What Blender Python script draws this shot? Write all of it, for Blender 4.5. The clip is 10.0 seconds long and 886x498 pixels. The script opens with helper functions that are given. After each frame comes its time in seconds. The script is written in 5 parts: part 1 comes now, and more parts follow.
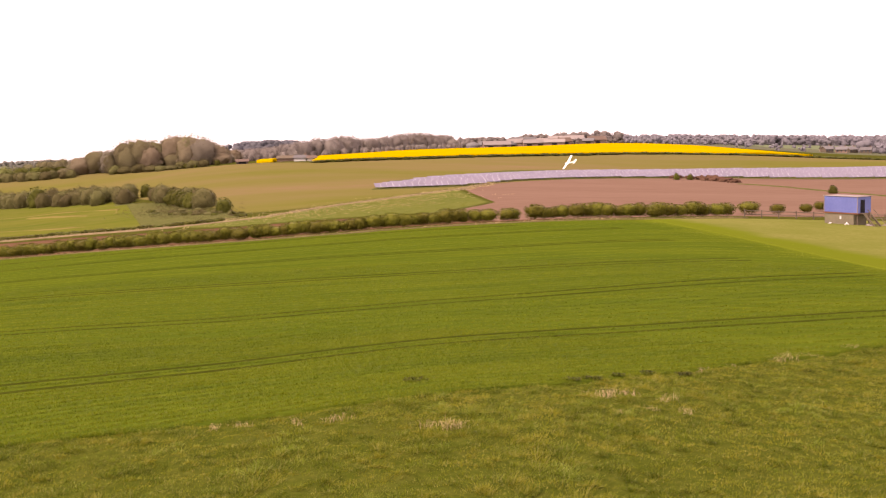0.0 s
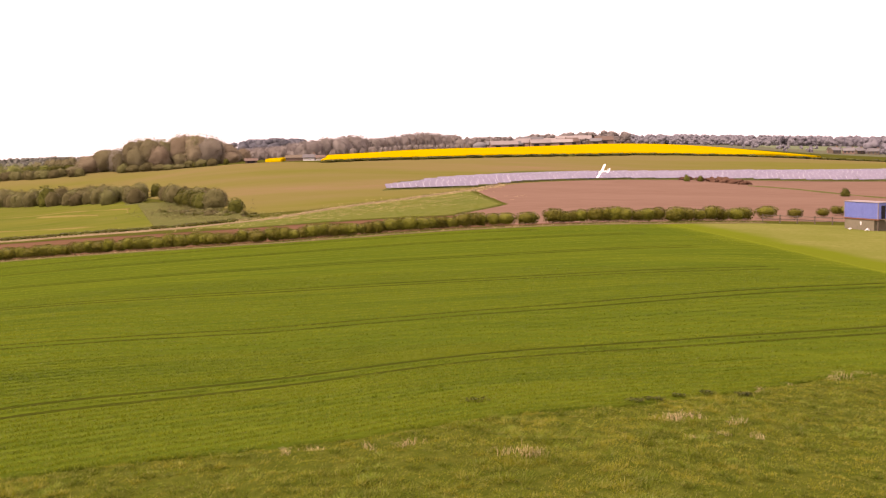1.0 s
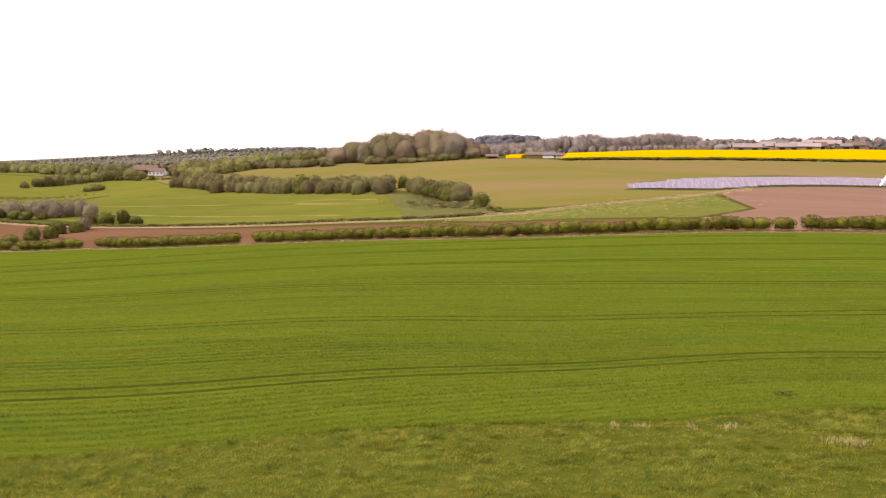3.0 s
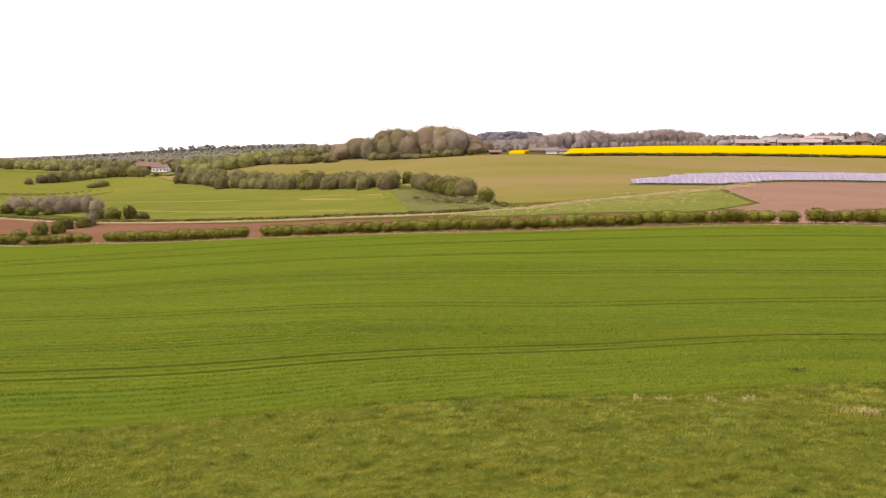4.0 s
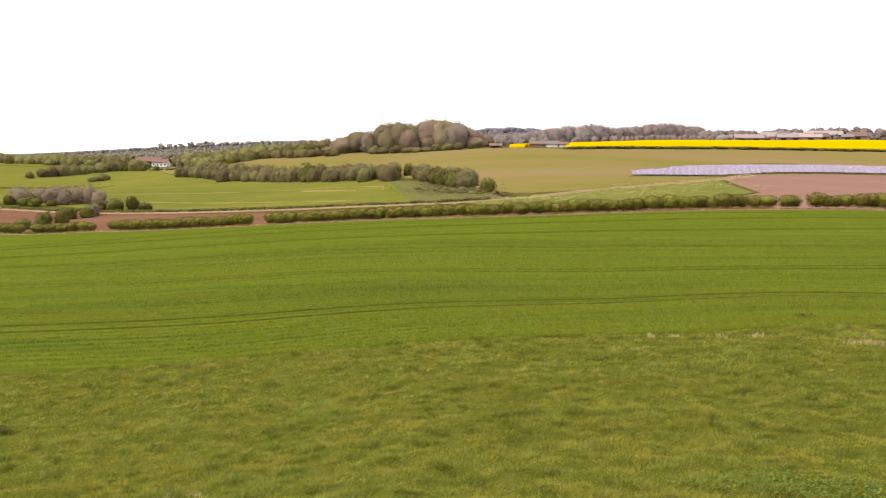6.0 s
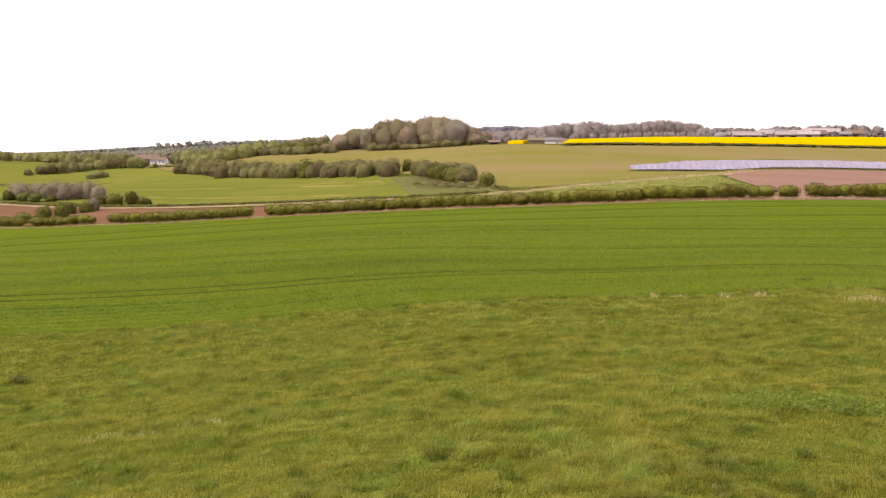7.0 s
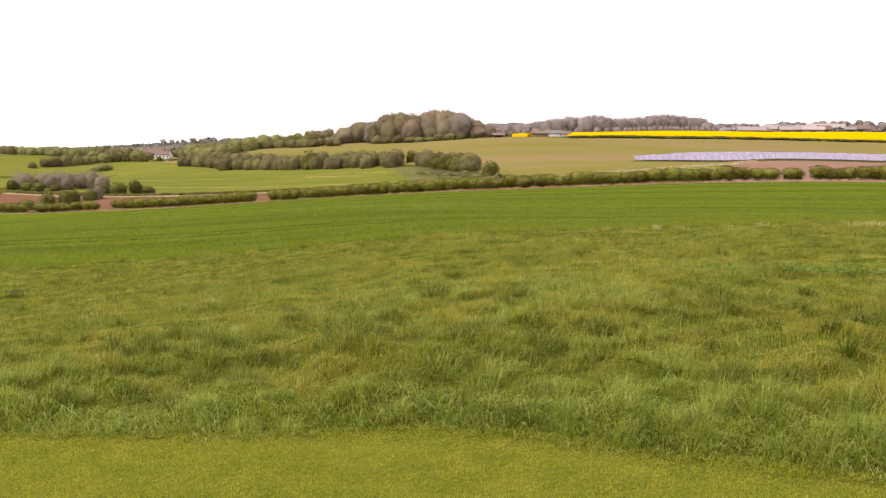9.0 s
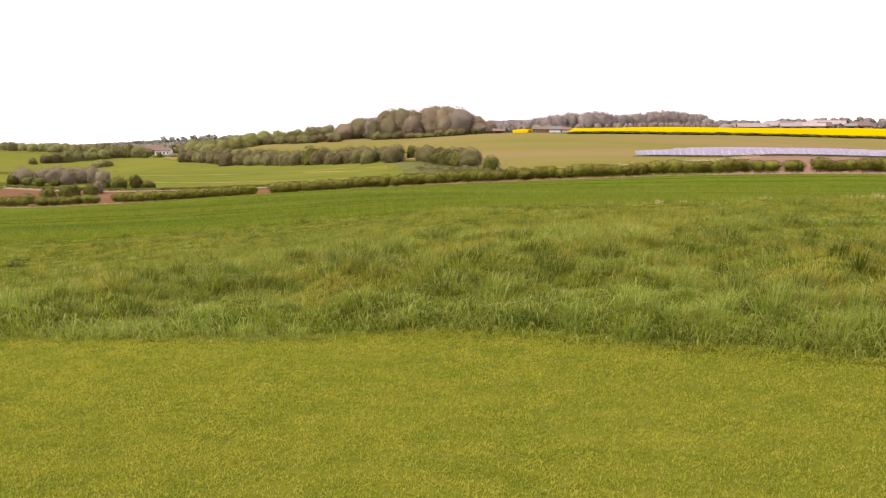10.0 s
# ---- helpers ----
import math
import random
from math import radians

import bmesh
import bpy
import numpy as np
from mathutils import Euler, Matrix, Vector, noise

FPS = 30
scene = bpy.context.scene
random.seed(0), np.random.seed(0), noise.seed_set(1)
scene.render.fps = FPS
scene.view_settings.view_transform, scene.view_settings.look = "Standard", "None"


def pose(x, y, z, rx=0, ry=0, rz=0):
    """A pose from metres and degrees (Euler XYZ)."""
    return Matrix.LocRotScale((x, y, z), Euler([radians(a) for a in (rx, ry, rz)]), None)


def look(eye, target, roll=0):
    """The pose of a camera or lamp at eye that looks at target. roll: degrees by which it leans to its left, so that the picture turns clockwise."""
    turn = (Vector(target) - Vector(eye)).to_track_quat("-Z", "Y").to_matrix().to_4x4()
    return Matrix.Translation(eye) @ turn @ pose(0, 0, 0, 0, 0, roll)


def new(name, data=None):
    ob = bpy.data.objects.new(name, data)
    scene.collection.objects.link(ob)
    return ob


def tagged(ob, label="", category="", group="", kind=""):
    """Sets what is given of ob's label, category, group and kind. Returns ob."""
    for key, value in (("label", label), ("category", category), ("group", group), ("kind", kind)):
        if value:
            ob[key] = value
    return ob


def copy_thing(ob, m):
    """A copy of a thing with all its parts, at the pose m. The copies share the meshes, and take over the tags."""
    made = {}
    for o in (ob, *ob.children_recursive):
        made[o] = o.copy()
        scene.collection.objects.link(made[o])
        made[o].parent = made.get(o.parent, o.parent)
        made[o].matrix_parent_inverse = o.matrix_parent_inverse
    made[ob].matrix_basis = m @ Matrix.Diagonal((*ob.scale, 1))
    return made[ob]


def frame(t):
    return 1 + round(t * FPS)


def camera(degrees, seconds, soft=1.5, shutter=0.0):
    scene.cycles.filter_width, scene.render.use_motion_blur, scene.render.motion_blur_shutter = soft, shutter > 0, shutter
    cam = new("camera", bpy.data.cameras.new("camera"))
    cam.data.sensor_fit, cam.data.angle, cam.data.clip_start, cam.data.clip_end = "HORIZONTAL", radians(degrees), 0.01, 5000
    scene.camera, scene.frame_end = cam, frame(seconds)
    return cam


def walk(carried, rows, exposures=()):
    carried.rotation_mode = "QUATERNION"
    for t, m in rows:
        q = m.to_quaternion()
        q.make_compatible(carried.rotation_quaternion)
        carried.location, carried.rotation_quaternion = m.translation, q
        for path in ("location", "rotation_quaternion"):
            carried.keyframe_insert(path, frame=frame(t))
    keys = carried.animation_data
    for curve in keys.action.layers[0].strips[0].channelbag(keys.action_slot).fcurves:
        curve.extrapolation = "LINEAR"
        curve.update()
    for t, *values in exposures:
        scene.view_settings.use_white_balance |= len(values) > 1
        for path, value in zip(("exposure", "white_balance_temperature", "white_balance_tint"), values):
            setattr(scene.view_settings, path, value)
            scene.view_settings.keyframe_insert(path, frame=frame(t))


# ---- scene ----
cam = camera(44.0, 10.0, 1.25)
ROWS = [
    (0.0, 0.000, 0.000, 6.800, -0.000, -5.700, 1.409),
    (0.5, -1.035, 0.231, 7.406, 0.048, -5.739, 1.254),
    (1.0, -2.095, 0.379, 7.560, 0.207, -5.777, 1.153),
    (1.5, -3.249, 0.101, 7.560, 1.041, -5.712, 1.220),
    (2.0, -4.593, -2.004, 7.934, 6.220, -5.766, 0.457),
    (2.5, -4.954, -2.777, 7.871, 12.081, -5.705, -0.416),
    (4.0, -5.807, -5.227, 7.330, 12.301, -5.981, -0.282),
    (4.5, -5.913, -5.859, 7.053, 12.242, -6.016, -0.188),
    (5.0, -6.000, -6.246, 6.698, 12.239, -6.051, -0.121),
    (5.5, -6.105, -6.495, 6.167, 12.316, -6.089, -0.275),
    (7.0, -6.365, -7.672, 4.228, 12.128, -6.130, -0.296),
    (7.5, -6.370, -7.724, 3.585, 12.337, -6.145, -0.368),
    (8.0, -6.354, -7.730, 2.836, 12.329, -6.139, -0.472),
    (8.5, -6.291, -7.677, 2.199, 12.334, -6.186, -0.394),
    (9.0, -6.232, -7.614, 1.776, 12.353, -6.214, -0.423),
    (9.5, -6.283, -7.592, 1.287, 12.360, -6.279, -0.336),
    (10.0, -6.285, -7.623, 0.949, 12.370, -6.331, -0.450),
]
walk(cam, [(t, pose(x, y, z, 90 + pitch, roll, yaw)) for t, x, y, z, yaw, pitch, roll in ROWS],
     [(0.0, 0.66, 7950, 27), (1.5, 0.66, 7800, 26), (2.5, 0.67, 7300, 19), (4.0, 0.76, 6900, 14), (7.0, 0.80, 6750, 12), (10.0, 0.84, 6700, 12)])

# ---- light: bright overcast with a veiled sun ----
SUN_UP, SUN_AZ = 50.0, 238.0
world = bpy.data.worlds.new("overcast_sky")
scene.world = world
world.use_nodes = True
wn, wl = world.node_tree.nodes, world.node_tree.links
wn.clear()
w_out = wn.new("ShaderNodeOutputWorld")
w_bg = wn.new("ShaderNodeBackground")
w_sky = wn.new("ShaderNodeTexSky")
w_sky.sky_type, w_sky.sun_disc = "NISHITA", False
w_sky.sun_elevation, w_sky.sun_rotation = radians(SUN_UP), radians(SUN_AZ)
w_str = wn.new("ShaderNodeVectorMath")
w_str.operation = "SCALE"
w_str.inputs["Scale"].default_value = 0.09
w_noise = wn.new("ShaderNodeTexNoise")
w_noise.inputs["Scale"].default_value, w_noise.inputs["Detail"].default_value = 2.2, 5.0
w_ramp = wn.new("ShaderNodeValToRGB")
w_ramp.color_ramp.elements[0].position, w_ramp.color_ramp.elements[0].color = 0.30, (0.97, 0.90, 0.99, 1)
w_ramp.color_ramp.elements[1].position, w_ramp.color_ramp.elements[1].color = 0.62, (1.18, 1.10, 1.18, 1)
w_mix = wn.new("ShaderNodeMix")
w_mix.data_type = "RGBA"
w_mix.inputs["Factor"].default_value = 0.88
wl.new(w_sky.outputs[0], w_str.inputs[0])
wl.new(w_noise.outputs["Fac"], w_ramp.inputs[0])
wl.new(w_str.outputs[0], w_mix.inputs["A"])
wl.new(w_ramp.outputs[0], w_mix.inputs["B"])
wl.new(w_mix.outputs["Result"], w_bg.inputs["Color"])
w_bg.inputs["Strength"].default_value = 1.08
wl.new(w_bg.outputs[0], w_out.inputs["Surface"])
sun = new("sun", bpy.data.lights.new("sun", "SUN"))
sun.data.energy, sun.data.angle, sun.data.color = 3.5, radians(18), (1.0, 0.94, 0.86)
sun.matrix_world = look((0, 0, 60), (60 * -math.sin(radians(SUN_AZ)) / math.tan(radians(SUN_UP)), 60 * -math.cos(radians(SUN_AZ)) / math.tan(radians(SUN_UP)), 0))

# ---- terrain ----
AZ = np.array([-46, -33, -21, -10, 0, 10, 22.0])
RG = np.array([6, 18, 38, 66, 105, 165, 240, 320, 400, 480, 570, 700, 1500, 2700.0])
HT = np.array([
    (-0.89, -1.11, -3.34, -4.20, -7.10, -12.4, -17.8, -18.8, -17.4, -13.2, -9.50, -7.20, -25.0, -80.0),
    (-0.85, -0.79, -2.83, -3.72, -6.55, -10.7, -16.0, -18.2, -17.4, -19.6, -25.3, -16.3, -34.0, -57.0),
    (-0.74, -0.70, -2.00, -3.00, -5.25, -8.60, -12.9, -14.3, -14.3, -13.3, -7.10, -17.0, -24.7, -27.0),
    (-0.66, -0.69, -1.64, -3.03, -4.60, -7.00, -10.1, -8.60, -5.10, -1.53, -1.56, -1.31, -9.00, -28.0),
    (-0.76, -0.81, -1.38, -2.93, -4.19, -5.67, -8.30, -7.40, -5.60, -1.94, 0.86, -1.06, -10.0, -25.0),
    (-1.03, -1.23, -1.87, -3.31, -4.06, -5.26, -7.50, -9.10, -8.70, -6.90, -3.00, 0.40, -6.50, -25.0),
    (-1.39, -1.73, -2.66, -3.81, -4.92, -6.40, -9.10, -11.0, -12.1, -10.0, -8.60, -12.0, -14.5, -40.0),
])


def spline_weights(v, nodes):
    """Catmull-Rom weights of the nodes for each value."""
    i = np.clip(np.searchsorted(nodes, v) - 1, 0, len(nodes) - 2)
    u = (np.clip(v, nodes[0], nodes[-1]) - nodes[i]) / (nodes[i + 1] - nodes[i])
    w, r = np.zeros((len(v), len(nodes))), np.arange(len(v))
    for k, c in ((-1, -.5 * u + u * u - .5 * u ** 3), (0, 1 - 2.5 * u * u + 1.5 * u ** 3), (1, .5 * u + 2 * u * u - 1.5 * u ** 3), (2, -.5 * u * u + .5 * u ** 3)):
        np.add.at(w, (r, np.clip(i + k, 0, len(nodes) - 1)), c)
    return w


def height(x, y):
    """Height of the bare ground at arrays x, y."""
    x, y = np.atleast_1d(np.asarray(x, float)).ravel(), np.atleast_1d(np.asarray(y, float)).ravel()
    d, az = np.hypot(x, y + 8), np.degrees(np.arctan2(x, y + 8))
    rings = spline_weights(np.log(np.maximum(d, 1)), np.log(RG))
    front = np.einsum("na,nr,ar->n", spline_weights(az, AZ), rings, HT)
    core = np.clip((d - 1) / 5, 0, 1)
    front = front * core + HT[:, 0].mean() * (1 - core)
    back = rings @ HT.mean(axis=0)
    w = np.clip((np.abs(az + 12) - 50) / 60, 0, 1)
    w = w * w * (3 - 2 * w)
    return front * (1 - w) + back * w - 0.045 * np.maximum(d - 3100, 0)


def gz(x, y):
    return float(height(x, y)[0])


# ---- mesh helpers ----
def mesh(name, verts, faces):
    """A mesh from arrays of vertices and of faces that all have the same number of corners."""
    verts, faces = np.asarray(verts, np.float32), np.asarray(faces, np.int32)
    me = bpy.data.meshes.new(name)
    n, k = faces.shape
    me.vertices.add(len(verts))
    me.vertices.foreach_set("co", verts.ravel())
    me.loops.add(n * k)
    me.loops.foreach_set("vertex_index", faces.ravel())
    me.polygons.add(n)
    me.polygons.foreach_set("loop_start", np.arange(0, n * k, k, dtype=np.int32))
    me.update(calc_edges=True)
    return me


def thing(name, me, material, label="", category="", group="", kind="", at=None):
    ob = new(name, me)
    me.materials.append(material)
    if at is not None:
        ob.matrix_basis = at
    return tagged(ob, label, category, group, kind)


def part(name, me, material, parent, label=""):
    if material is not None and not me.materials:
        me.materials.append(material)
    ob = new(name, me)
    ob.parent = parent
    return tagged(ob, label)


def from_bm(name, bm):
    me = bpy.data.meshes.new(name)
    bm.normal_update()
    bm.to_mesh(me)
    bm.free()
    return me


def box(bm, lo, hi, m=None, bevel=0.0):
    """A box between two corners, added to bm."""
    vs = [bm.verts.new((x, y, z)) for x in (lo[0], hi[0]) for y in (lo[1], hi[1]) for z in (lo[2], hi[2])]
    fs = [bm.faces.new([vs[i] for i in q]) for q in ((0, 1, 3, 2), (4, 6, 7, 5), (0, 4, 5, 1), (2, 3, 7, 6), (0, 2, 6, 4), (1, 5, 7, 3))]
    if bevel:
        edges = list({e for f in fs for e in f.edges})
        vs = list({v for f in bmesh.ops.bevel(bm, geom=edges, offset=bevel, segments=1, affect="EDGES")["faces"] for v in f.verts} | {v for v in vs if v.is_valid})
    if m is not None:
        bmesh.ops.transform(bm, matrix=m, verts=vs)
    return vs


def tube(bm, a, b, ra, rb, sides=6):
    """A tapered round bar from a to b."""
    a, b = Vector(a), Vector(b)
    q = (b - a).to_track_quat("Z", "Y")
    rings = [[bm.verts.new(p + q @ Vector((r * math.cos(k * math.tau / sides), r * math.sin(k * math.tau / sides), 0))) for k in range(sides)] for p, r in ((a, ra), (b, rb))]
    for k in range(sides):
        bm.faces.new((rings[0][k], rings[0][(k + 1) % sides], rings[1][(k + 1) % sides], rings[1][k]))
    bm.faces.new(rings[0][::-1])
    bm.faces.new(rings[1])


# ---- materials ----
def surface(name, colours, scales=(0.5, 6.0), rough=0.9, bump=0.3, bump_scale=8.0, stretch=(1, 1, 1), turn=0.0, vary=0.0, sub=0.0, detail=6.0, bands=None, shine=0.0):
    """Colour mixed from three tones by noise of two sizes (per metre), with relief; vary: change from object to object; bands: (spacing, turn, amount) of worked rows."""
    m = bpy.data.materials.new(name)
    m.use_nodes = True
    n, l = m.node_tree.nodes, m.node_tree.links
    bsdf = n["Principled BSDF"]
    bsdf.inputs["Roughness"].default_value = rough
    bsdf.inputs["Specular IOR Level"].default_value = shine
    geo = n.new("ShaderNodeNewGeometry")
    mapping = n.new("ShaderNodeMapping")
    mapping.inputs["Rotation"].default_value[2] = radians(turn)
    mapping.inputs["Scale"].default_value = stretch
    l.new(geo.outputs["Position"], mapping.inputs["Vector"])
    mixes, last = [], None
    rgb = [(*c, 1) for c in colours]
    noises = []
    for s in scales:
        t = n.new("ShaderNodeTexNoise")
        t.inputs["Scale"].default_value, t.inputs["Detail"].default_value, t.inputs["Roughness"].default_value = s, detail, 0.6
        l.new(mapping.outputs[0], t.inputs["Vector"])
        r = n.new("ShaderNodeMapRange")
        r.inputs["From Min"].default_value, r.inputs["From Max"].default_value = 0.36, 0.64
        l.new(t.outputs["Fac"], r.inputs["Value"])
        noises.append(r)
    a = n.new("ShaderNodeMix")
    a.data_type = "RGBA"
    a.inputs["A"].default_value, a.inputs["B"].default_value = rgb[0], rgb[1]
    l.new(noises[0].outputs[0], a.inputs["Factor"])
    b = n.new("ShaderNodeMix")
    b.data_type = "RGBA"
    b.inputs["B"].default_value = rgb[2]
    half = n.new("ShaderNodeMath")
    half.operation = "MULTIPLY"
    half.inputs[1].default_value = 0.6
    l.new(noises[1].outputs[0], half.inputs[0])
    l.new(half.outputs[0], b.inputs["Factor"])
    l.new(a.outputs["Result"], b.inputs["A"])
    colour = b.outputs["Result"]
    if bands:
        spacing, band_turn, amount = bands
        bm_ = n.new("ShaderNodeMapping")
        bm_.inputs["Rotation"].default_value[2] = radians(band_turn)
        l.new(geo.outputs["Position"], bm_.inputs["Vector"])
        wv = n.new("ShaderNodeTexWave")
        wv.bands_direction = "Y"
        wv.inputs["Scale"].default_value = 0.314 / spacing
        wv.inputs["Distortion"].default_value, wv.inputs["Detail"].default_value, wv.inputs["Detail Scale"].default_value = 1.2, 3.0, 0.6
        l.new(bm_.outputs[0], wv.inputs["Vector"])
        k = n.new("ShaderNodeMapRange")
        k.inputs["To Min"].default_value, k.inputs["To Max"].default_value = 1 - amount, 1 + amount
        l.new(wv.outputs["Fac"], k.inputs["Value"])
        v = n.new("ShaderNodeVectorMath")
        v.operation = "SCALE"
        l.new(colour, v.inputs[0])
        l.new(k.outputs[0], v.inputs["Scale"])
        colour = v.outputs[0]
    if vary:
        info = n.new("ShaderNodeObjectInfo")
        hsv = n.new("ShaderNodeHueSaturation")
        for key, lo, hi in (("Value", 1 - vary, 1 + vary), ("Hue", 0.5 - 0.06 * vary, 0.5 + 0.05 * vary)):
            k = n.new("ShaderNodeMapRange")
            k.inputs["To Min"].default_value, k.inputs["To Max"].default_value = lo, hi
            l.new(info.outputs["Random"], k.inputs["Value"])
            l.new(k.outputs[0], hsv.inputs[key])
        l.new(colour, hsv.inputs["Color"])
        colour = hsv.outputs[0]
    l.new(colour, bsdf.inputs["Base Color"])
    if bump:
        t = n.new("ShaderNodeTexNoise")
        t.inputs["Scale"].default_value, t.inputs["Detail"].default_value = bump_scale, 4.0
        l.new(mapping.outputs[0], t.inputs["Vector"])
        bp = n.new("ShaderNodeBump")
        bp.inputs["Strength"].default_value, bp.inputs["Distance"].default_value = bump, 0.4 / bump_scale
        l.new(t.outputs["Fac"], bp.inputs["Height"])
        l.new(bp.outputs[0], bsdf.inputs["Normal"])
    return m


def foliage(name, colours, vary=0.25, through_light=0.5, patch=None, shine=0.1):
    """Leaves: tones by leaf and by plant, some light coming through."""
    m = bpy.data.materials.new(name)
    m.use_nodes = True
    n, l = m.node_tree.nodes, m.node_tree.links
    out, bsdf = n["Material Output"], n["Principled BSDF"]
    geo, info = n.new("ShaderNodeNewGeometry"), n.new("ShaderNodeObjectInfo")
    ramp = n.new("ShaderNodeValToRGB")
    els = ramp.color_ramp.elements
    els[0].color, els[1].color = (*colours[0], 1), (*colours[-1], 1)
    for i, c in enumerate(colours[1:-1]):
        els.new((i + 1) / (len(colours) - 1)).color = (*c, 1)
    l.new(geo.outputs["Random Per Island"], ramp.inputs[0])
    hsv = n.new("ShaderNodeHueSaturation")
    for key, lo, hi in (("Value", 1 - vary, 1 + vary), ("Hue", 0.5 - 0.08 * vary, 0.5 + 0.08 * vary)):
        k = n.new("ShaderNodeMapRange")
        k.inputs["To Min"].default_value, k.inputs["To Max"].default_value = lo, hi
        l.new(info.outputs["Random"], k.inputs["Value"])
        l.new(k.outputs[0], hsv.inputs[key])
    colour = ramp.outputs[0]
    if patch:
        scale, dry, lush, stretch, turn, share = patch
        noise_p = n.new("ShaderNodeTexNoise")
        noise_p.inputs["Scale"].default_value, noise_p.inputs["Detail"].default_value = scale, 4.0
        mp = n.new("ShaderNodeMapping")
        mp.inputs["Rotation"].default_value[2] = radians(turn)
        mp.inputs["Scale"].default_value = stretch
        l.new(geo.outputs["Position"], mp.inputs["Vector"])
        l.new(mp.outputs[0], noise_p.inputs["Vector"])
        pr = n.new("ShaderNodeValToRGB")
        pr.color_ramp.elements[0].position, pr.color_ramp.elements[0].color = 0.38, (*dry, 1)
        pr.color_ramp.elements[1].position, pr.color_ramp.elements[1].color = 0.62, (*lush, 1)
        l.new(noise_p.outputs["Fac"], pr.inputs[0])
        pm = n.new("ShaderNodeMix")
        pm.data_type = "RGBA"
        pm.inputs["Factor"].default_value = share
        l.new(colour, pm.inputs["A"])
        l.new(pr.outputs[0], pm.inputs["B"])
        colour = pm.outputs["Result"]
    l.new(colour, hsv.inputs["Color"])
    l.new(hsv.outputs[0], bsdf.inputs["Base Color"])
    bsdf.inputs["Roughness"].default_value, bsdf.inputs["Specular IOR Level"].default_value = 0.55, shine
    tr = n.new("ShaderNodeBsdfTranslucent")
    l.new(hsv.outputs[0], tr.inputs["Color"])
    mix = n.new("ShaderNodeMixShader")
    mix.inputs[0].default_value = through_light
    l.new(bsdf.outputs[0], mix.inputs[1])
    l.new(tr.outputs[0], mix.inputs[2])
    l.new(mix.outputs[0], out.inputs["Surface"])
    return m


def plain(name, colour, rough=0.6, metal=0.0):
    return surface(name, (colour, [c * 0.85 for c in colour], [min(1, c * 1.1) for c in colour]), (0.4, 5.0), rough, 0.15, 12.0)


M_GROUND = surface("pasture_ground", ((0.040, 0.050, 0.008), (0.056, 0.058, 0.011), (0.070, 0.060, 0.016)), (0.5, 4.0), 0.95, 0.9, 5.0)
M_ROUGH = surface("rough_turf", ((0.052, 0.064, 0.008), (0.076, 0.080, 0.014), (0.028, 0.038, 0.004)), (1.6, 6.0), 0.95, 1.0, 9.0, stretch=(0.8, 1.0, 1), turn=20)
M_MOWN = surface("mown_turf", ((0.078, 0.088, 0.008), (0.048, 0.064, 0.005), (0.105, 0.092, 0.018)), (2.0, 22.0), 0.95, 0.9, 40.0)
M_WHEAT = surface("young_wheat", ((0.056, 0.080, 0.008), (0.078, 0.098, 0.009), (0.040, 0.060, 0.006)), (0.30, 1.1), 0.9, 1.0, 4.0, stretch=(0.10, 1.0, 1), turn=-14)
# trodden rut colour, darkened for the shade between the wheat walls
M_RUT = surface("wheel_rut_with_shade", ((0.027, 0.036, 0.004), (0.042, 0.052, 0.005), (0.034, 0.032, 0.008)), (0.25, 2.0), 0.95, 0.5, 6.0)
M_LIGHTGRASS = surface("pale_short_grass", ((0.122, 0.126, 0.030), (0.150, 0.142, 0.042), (0.098, 0.108, 0.020)), (0.10, 1.5), 0.9, 0.4, 5.0)
M_SOIL = surface("red_brown_soil", ((0.148, 0.090, 0.066), (0.128, 0.075, 0.054), (0.170, 0.107, 0.081)), (0.03, 0.5), 0.95, 0.6, 2.0, stretch=(0.2, 1, 1), turn=20)
M_DARKSOIL = surface("dark_damp_soil", ((0.102, 0.050, 0.031), (0.126, 0.066, 0.043), (0.090, 0.057, 0.026)), (0.05, 0.6), 0.95, 0.6, 2.0, stretch=(0.3, 1, 1), turn=20)
M_DRILLED = surface("sprouting_field", ((0.102, 0.100, 0.020), (0.158, 0.106, 0.058), (0.126, 0.106, 0.033)), (0.009, 0.15), 0.95, 0.4, 1.0, stretch=(0.45, 1.3, 1), turn=10)
M_GREENFIELD = surface("cut_grass_field", ((0.064, 0.084, 0.011), (0.096, 0.102, 0.015), (0.118, 0.107, 0.030)), (0.03, 0.3), 0.95, 0.4, 1.0, stretch=(0.3, 1.4, 1), turn=-12)
M_MEADOW = surface("flowery_meadow", ((0.060, 0.080, 0.011), (0.084, 0.092, 0.015), (0.135, 0.128, 0.050)), (0.06, 0.9), 0.95, 0.7, 2.0)
M_RAPE = surface("rapeseed_bloom", ((0.372, 0.234, 0.001), (0.408, 0.262, 0.001), (0.300, 0.194, 0.001)), (0.03, 0.9), 0.95, 0.6, 3.0)
M_SCRUB = surface("grey_green_scrub", ((0.058, 0.068, 0.018), (0.082, 0.084, 0.025), (0.115, 0.104, 0.045)), (0.15, 1.2), 0.95, 0.8, 2.0, stretch=(0.5, 1.2, 1), turn=-12)
M_EARTH = surface("dark_brown_earth", ((0.085, 0.045, 0.030), (0.065, 0.034, 0.022), (0.115, 0.064, 0.046)), (0.5, 3.0), 0.95, 0.8, 2.0)
